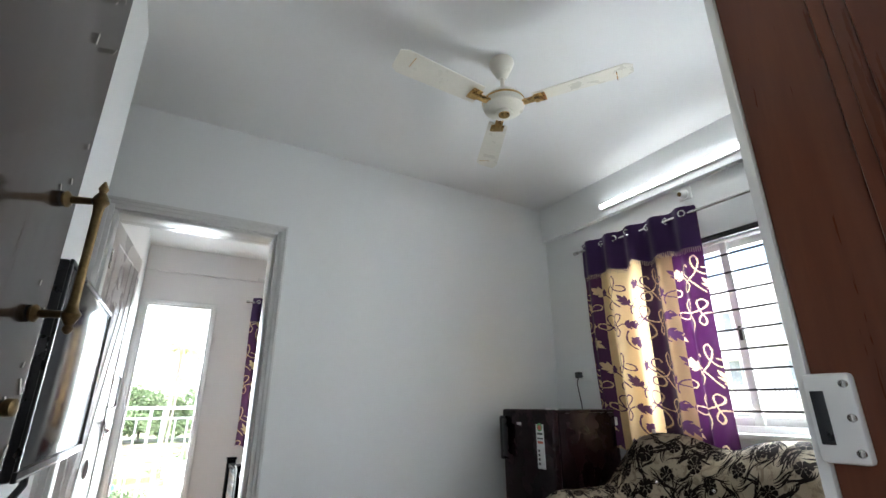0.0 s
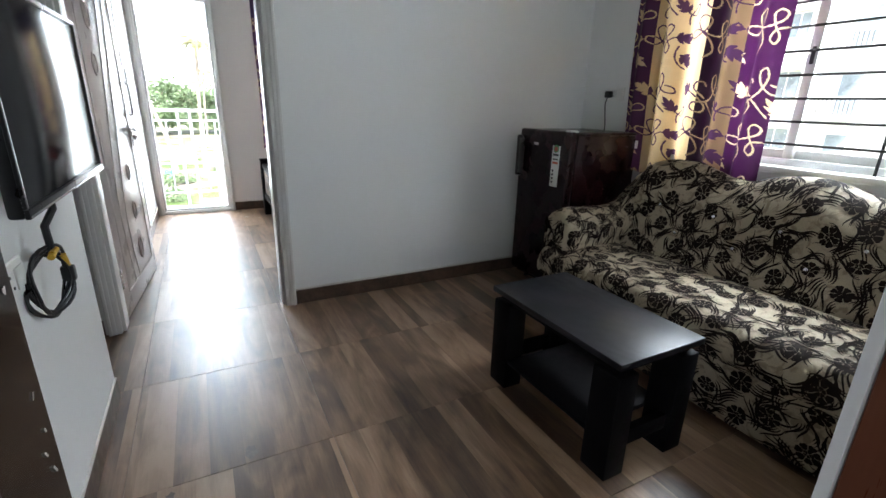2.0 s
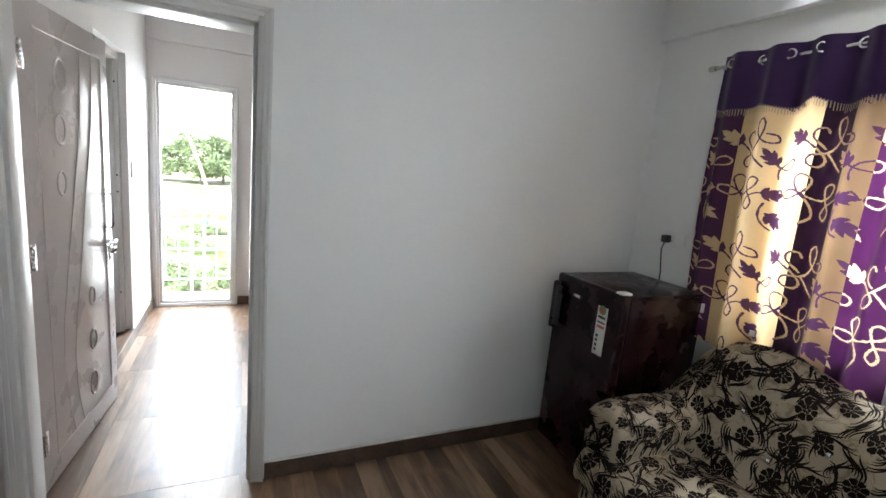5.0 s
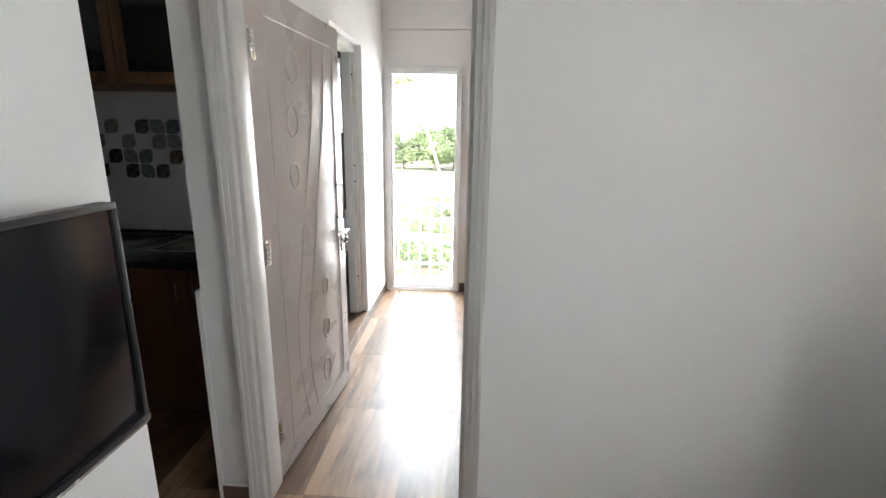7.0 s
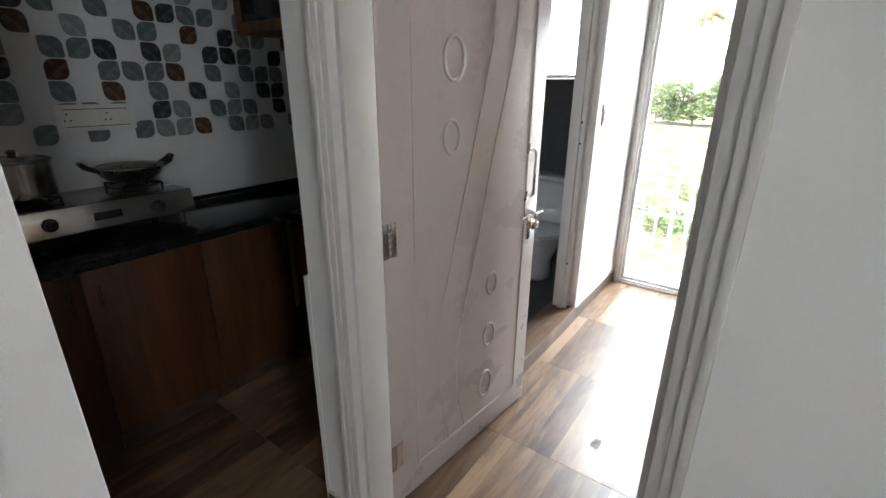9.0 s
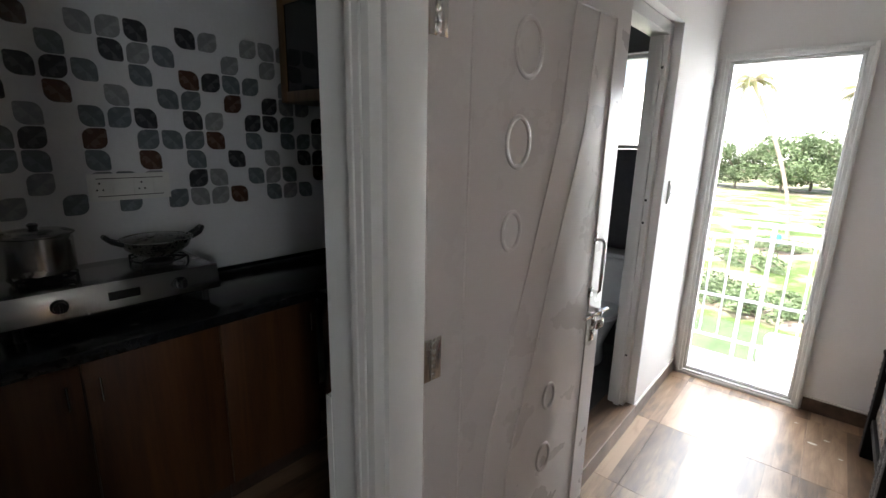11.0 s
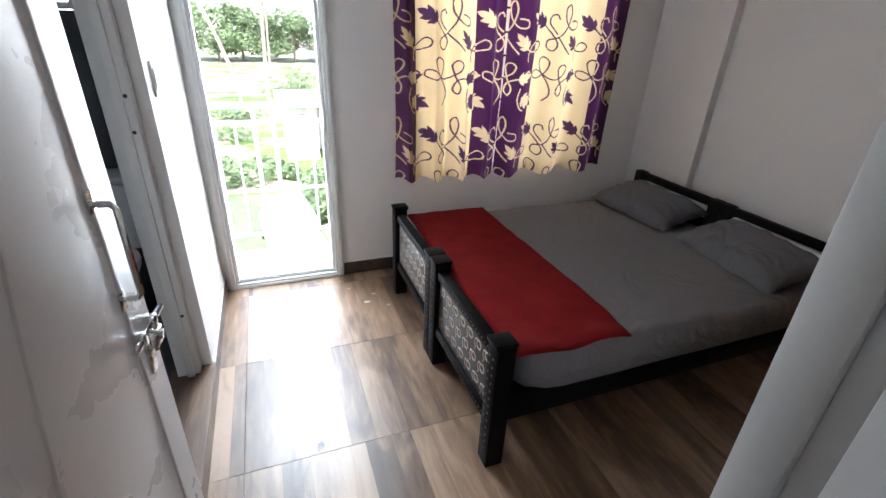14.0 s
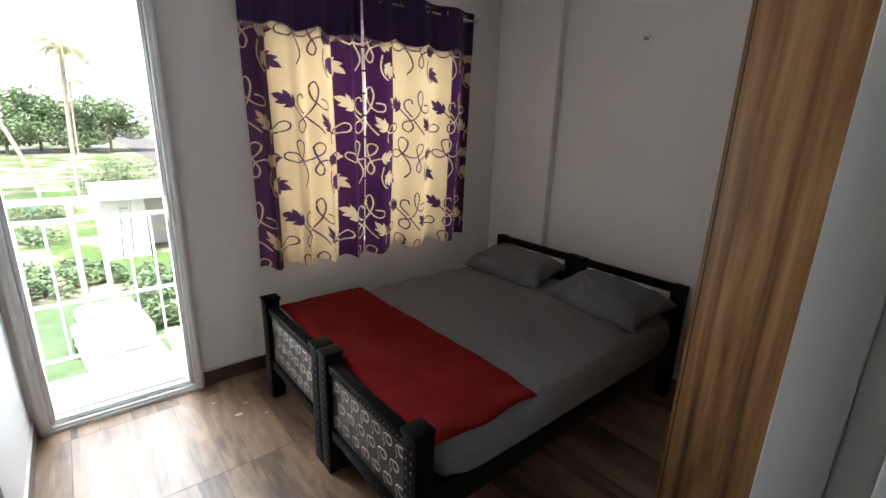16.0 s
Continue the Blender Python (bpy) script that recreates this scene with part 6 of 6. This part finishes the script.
def palm(at, h, lean, seed):
    r = random.Random(seed)
    ob = thing("palm_tree", "tall coconut palm with drooping fronds", "tree", at, 0, "coconut palms")
    pts = [(lean[0] * (k / 10) ** 1.6, lean[1] * (k / 10) ** 1.6, h * k / 10) for k in range(11)]
    part("trunk", tube(pts, 0.14, 10), BARK, ob)
    top = Vector(pts[-1])
    for k in range(15):
        a = k * 2.399 + r.uniform(-0.2, 0.2)
        rise, ln = r.uniform(-0.1, 1.0), r.uniform(2.2, 3.0)
        spine = []
        for i in range(13):
            t = i / 12
            d = ln * (t - 0.18 * t * t)
            spine.append(top + Vector((d * math.cos(a), d * math.sin(a), ln * (rise * t - (0.9 + 0.5 * rise) * t * t))))
        bm = bmesh.new()
        side = Vector((-math.sin(a), math.cos(a), 0))
        for i in range(1, 12):
            for q in range(2):
                for s in (-1, 1):
                    p = spine[i].lerp(spine[i + 1], q / 2)
                    lw = 0.62 * math.sin(math.pi * (0.12 + 0.85 * i / 12))
                    tip = p + side * s * lw * 0.75 + Vector((0, 0, -lw * r.uniform(0.5, 0.8))) + (spine[i + 1] - spine[i]).normalized() * 0.25
                    e = (spine[i + 1] - spine[i]).normalized() * 0.05
                    bm.faces.new([bm.verts.new(v) for v in (p - e, p + e, tip)])
        fr = part("frond", bm, PALM_LEAF.mat, ob, "", 0)
        part("frond_stem", tube(spine, 0.025, 4), BARK, fr)
    for k in range(6):
        part("coconut", moved(lathe([(0.02, -0.14), (0.10, -0.08), (0.13, 0), (0.09, 0.09), (0.02, 0.13)], 10), pose(top.x + 0.25 * math.cos(k * 1.05), top.y + 0.25 * math.sin(k * 1.05), top.z - 0.25)), PALM_LEAF.mat, ob)
    return ob


palm((0.6, 44, GROUND), 10.3, (0.5, 0.3), 3)
palm((-1.5, 45, GROUND), 11.6, (-4.0, 0.5), 8)
palm((1.7, 86, GROUND), 10.0, (0.5, 0.2), 14)
for k, (x, y, h, s) in enumerate(((-19, 96, 8.0, 6), (-12.5, 94, 8.5, 6), (-6, 92, 9.0, 6), (-2.5, 98, 8.6, 6), (1.2, 95, 9.4, 6.5), (6.0, 93, 8.0, 5.5), (18, 99, 5.5, 5))):
    broad_tree((x, y, GROUND), h, s, 30 + k)
for k, (x, y, w, h) in enumerate(((-1.0, 24, 1.5, 1.3), (-2.6, 24.8, 1.8, 1.5), (0.5, 24.6, 1.0, 0.8), (2.2, 21.8, 1.1, 1.5), (2.0, 19.0, 0.8, 1.0), (-1.6, 39, 2.0, 1.0), (3.3, 17.0, 1.3, 2.2), (2.6, 19.5, 1.4, 1.6), (3.0, 52, 3.0, 2.6), (1.6, 47, 2.2, 1.8), (-2.5, 33, 2.0, 1.0), (5.0, 56, 3.0, 2.6), (0.3, 26, 1.0, 0.7), (-6, 27, 2.2, 1.3), (5.2, 22, 1.6, 1.8))):
    bush((x, y, GROUND), w, h, 60 + k, 1400 if w < 3.5 else 4000, 0.12 if w < 3.5 else 0.28)
ban = thing("banana_plant", "young banana plant with broad bright leaves", "plant", (3.0, 13.6, GROUND))
part("stem", rod((0, 0, 0), (0, 0, 0.9), 0.07, 8), LEAVES.mat, ban)
for k in range(6):
    a = k * 1.1
    bm = bmesh.new()
    rows = []
    for i in range(9):
        t = i / 8
        c = Vector((1.2 * t * math.cos(a), 1.2 * t * math.sin(a), 0.9 + 1.0 * t - 1.1 * t * t))
        s = Vector((-math.sin(a), math.cos(a), 0)) * 0.20 * math.sin(math.pi * (0.06 + 0.92 * t))
        rows.append([bm.verts.new(c - s - Vector((0, 0, 0.04))), bm.verts.new(c), bm.verts.new(c + s - Vector((0, 0, 0.04)))])
    for p, q in zip(rows, rows[1:]):
        for i in range(2):
            bm.faces.new((p[i], p[i + 1], q[i + 1], q[i]))
    part("leaf", bm, LEAVES.mat, ban, "", 60)

shed = thing("shed", "white shed with a pale sheet roof and open front", "building", (2.6, 28.6, GROUND))
part("wall", join(box(-1.5, 1.6, 1.2, 1.35, 0, 3.0), box(-1.5, -1.35, -1.0, 1.2, 0, 3.0), box(1.45, 1.6, -1.0, 1.2, 0, 3.0), box(-1.35, 0.1, -1.0, -0.9, 0, 3.0)), PLASTER, shed)
part("roof", moved(box(-1.8, 1.9, -1.5, 1.6, 3.0, 3.08, 0.01), pose(0, 0, 0, 6, 0, 0)), ROOF, shed)
part("ladder", join(rod((-1.0, -1.25, 0), (-0.8, -1.0, 2.6), 0.03, 6), rod((-0.6, -1.25, 0), (-0.45, -1.0, 2.6), 0.03, 6), *[rod((-0.97 + 0.02 * k, -1.22 + 0.03 * k, 0.3 * k + 0.2), (-0.58 + 0.02 * k, -1.22 + 0.03 * k, 0.3 * k + 0.2), 0.02, 5) for k in range(8)]), STEEL, shed)
tank = thing("water_drum", "blue plastic water drum on the plot", "drum", (-1.9, 41, GROUND))
part("body", lathe([(0.28, 0), (0.32, 0.08), (0.32, 0.75), (0.26, 0.85), (0.1, 0.88)], 18), BLUE, tank)

car = thing("car", "white parked hatchback on the grass", "car", (0.62, 17.0, GROUND), 6)
part("body", join(box(-0.80, 0.80, -1.75, 1.75, 0.28, 0.82, 0.16, 4)), CAR_WHITE, car)
cab = part("cabin", box(-0.70, 0.70, -1.15, 1.35, 0.78, 1.42, 0.22, 4), CAR_WHITE, car)
part("windscreen", moved(box(-0.58, 0.58, -0.012, 0.012, -0.22, 0.22, 0.01), pose(0, -1.12, 1.08, -28, 0, 0)), PANE_FAR, cab)
for s in (-1, 1):
    part("side_window", box(s * 0.702 - 0.006, s * 0.702 + 0.006, -0.85, 1.05, 0.98, 1.26, 0.005), PANE_FAR, cab)
    for y in (-1.1, 1.1):
        w = part("wheel", moved(lathe([(0.20, -0.09), (0.29, -0.08), (0.30, 0), (0.29, 0.08), (0.20, 0.09)], 20), pose(s * 0.74, y, 0.30, 0, 90, 0)), BLACK_PLASTIC, car)
        part("rim", moved(lathe([(0.19, 0), (0.18, 0.02), (0.05, 0.03)], 16), pose(s * 0.80, y, 0.30, 0, 90 * s, 0)), STEEL, w)
    part("headlight", box(s * 0.58 - 0.14, s * 0.58 + 0.14, -1.765, -1.70, 0.58, 0.70, 0.03), PANE_FAR, car)


def apartment(at, w, d, storeys, wall_mat, seed, label):
    """A flat-roofed block; its street face looks towards -x."""
    r = random.Random(seed)
    ob = thing("apartment_building", label, "building", at, 0, "buildings across the street")
    H = 3.05 * storeys
    part("wall", box(0, d, -w / 2, w / 2, 0, H), wall_mat, ob, "", 0)
    part("parapet", join(box(-0.05, 0.15, -w / 2, w / 2, H, H + 0.9), box(0.15, d, -w / 2, -w / 2 + 0.2, H, H + 0.9), box(0.15, d, w / 2 - 0.2, w / 2, H, H + 0.9)), wall_mat, ob, "", 0)
    for s in range(storeys):
        z = 3.05 * s
        part("floor_band", box(-0.06, 0.0, -w / 2, w / 2, z + 2.95, z + 3.05), wall_mat, ob, "", 0)
        n = int(w / 2.6)
        for k in range(n):
            y = -w / 2 + (k + 0.5) * w / n
            if (k + seed) % 3 == 1 and s:
                b = part("balcony", join(box(-1.1, 0.0, y - 1.0, y + 1.0, z - 0.05, z + 0.08), box(-1.1, -1.04, y - 1.0, y + 1.0, z + 0.9, z + 0.96)), wall_mat, ob, "", 0)
                part("balcony_rail", join(*[rod((-1.07, y - 0.95 + 0.19 * i, z + 0.08), (-1.07, y - 0.95 + 0.19 * i, z + 0.92), 0.02, 4) for i in range(11)]), GRILLE, b)
                part("balcony_door", box(-0.03, 0.02, y - 0.45, y + 0.45, z + 0.08, z + 2.15), PANE_FAR, b, "", 0)
            else:
                ww, wh = r.choice((0.5, 0.65, 0.8)), r.choice((0.6, 0.7))
                win_far = part("window", join(box(-0.05, 0.0, y - ww - 0.06, y + ww + 0.06, z + 1.6 - wh - 0.06, z + 1.6 - wh), box(-0.05, 0.0, y - ww - 0.06, y + ww + 0.06, z + 1.6 + wh, z + 1.6 + wh + 0.06), box(-0.05, 0, y - ww - 0.06, y - ww, z + 1.6 - wh, z + 1.6 + wh), box(-0.05, 0, y + ww, y + ww + 0.06, z + 1.6 - wh, z + 1.6 + wh), box(-0.04, 0, y - 0.03, y + 0.03, z + 1.6 - wh, z + 1.6 + wh)), UPVC, ob, "", 0)
                part("pane", box(-0.015, 0.0, y - ww, y + ww, z + 1.6 - wh, z + 1.6 + wh), PANE_FAR, win_far, "", 0)
                part("sunshade", box(-0.5, 0.0, y - ww - 0.15, y + ww + 0.15, z + 1.6 + wh + 0.1, z + 1.6 + wh + 0.17), wall_mat, ob, "", 0)
    return ob


apartment((30.0, 12.5, GROUND), 15.0, 9.0, 4, PLASTER, 2, "white four-storey apartment building across the street")
apartment((33.0, -5.5, GROUND), 16.0, 9.0, 4, PLASTER_B, 4, "pale blue apartment building across the street")
apartment((34.0, 32.0, GROUND), 14.0, 9.0, 2, PLASTER, 5, "low white building further down the street")
bush((18.3, 5.6, GROUND), 0.8, 1.6, 91, 900, 0.1)
palm((27.5, 16.9, GROUND), 8.5, (0.4, 0.6), 23)
gate = thing("metal_gate", "yellow and grey street gate with upright bars", "gate", (17.6, 3.4, GROUND))
part("gate_frame", join(box(0, 0.05, -1.8, 1.8, 0.1, 0.18), box(0, 0.05, -1.8, 1.8, 1.5, 1.58)), YELLOW, gate)
for k in range(19):
    part("bar", box(0.005, 0.04, -1.78 + k * 0.198 - 0.02, -1.78 + k * 0.198 + 0.02, 0.0, 1.6), GRILLE, gate, "", 0)

# ---- small marks on the floor ----
for k, (x, y, s) in enumerate(((0.80, 5.62, 0.028), (0.86, 5.70, 0.018), (0.72, 5.80, 0.012), (0.92, 5.55, 0.014))):
    pts = [(s * (0.8 + 0.4 * noise.noise((i, k, 0.3))) * math.cos(i * 0.524), s * 0.5 * (0.8 + 0.5 * noise.noise((i, k, 3.3))) * math.sin(i * 0.524)) for i in range(12)]
    bm = bmesh.new()
    bm.faces.new([bm.verts.new((px, py, 0)) for px, py in pts])
    ob = solid("paint_speck", bm, SKIRT_LIP, "white paint speck dried on the floor tiles", "speck", "paint specks", smooth=0)
    ob.location = (x, y, 0.0015)
for k, (x, y, s) in enumerate(((0.24, 1.92, 0.030), (0.49, 2.02, 0.040), (0.49, 4.13, 0.045), (0.40, 4.62, 0.035))):
    pts = [(s * 0.6 * (0.8 + 0.8 * noise.noise((i, k, 7.3))) * math.cos(i * 0.524), s * (0.8 + 0.8 * noise.noise((i, k, 9.3))) * math.sin(i * 0.524)) for i in range(12)]
    bm = bmesh.new()
    bm.faces.new([bm.verts.new((px, py, 0)) for px, py in pts])
    ob = solid("scuff_mark", bm, STAIN, "dark scuff on the floor tiles", "scuff", "floor scuffs", smooth=0)
    ob.location = (x, y, 0.0015)

# ---- floor tiles ----
PITCH, GAP = 0.655, 0.0013
shared = {}
x = 0.77 - PITCH * 4
while x < 3.05:
    y = 2.62 - PITCH * 4
    while y < 6.015:
        xa, xb, ya, yb = max(x, -1.75), min(x + PITCH, 3.05), max(y, 0.49), min(y + PITCH, 6.015)
        if xb - xa > 0.02 and yb - ya > 0.02:
            key = (round(xb - xa, 3), round(yb - ya, 3))
            if key not in shared:
                shared[key] = to_mesh("tile", box(0, key[0] - GAP, 0, key[1] - GAP, -0.006, 0.0, 0.0006, 1), FLOOR, 0)
            piece("tile", shared[key], floor, (xa, ya, 0))
        y += PITCH
    x += PITCH
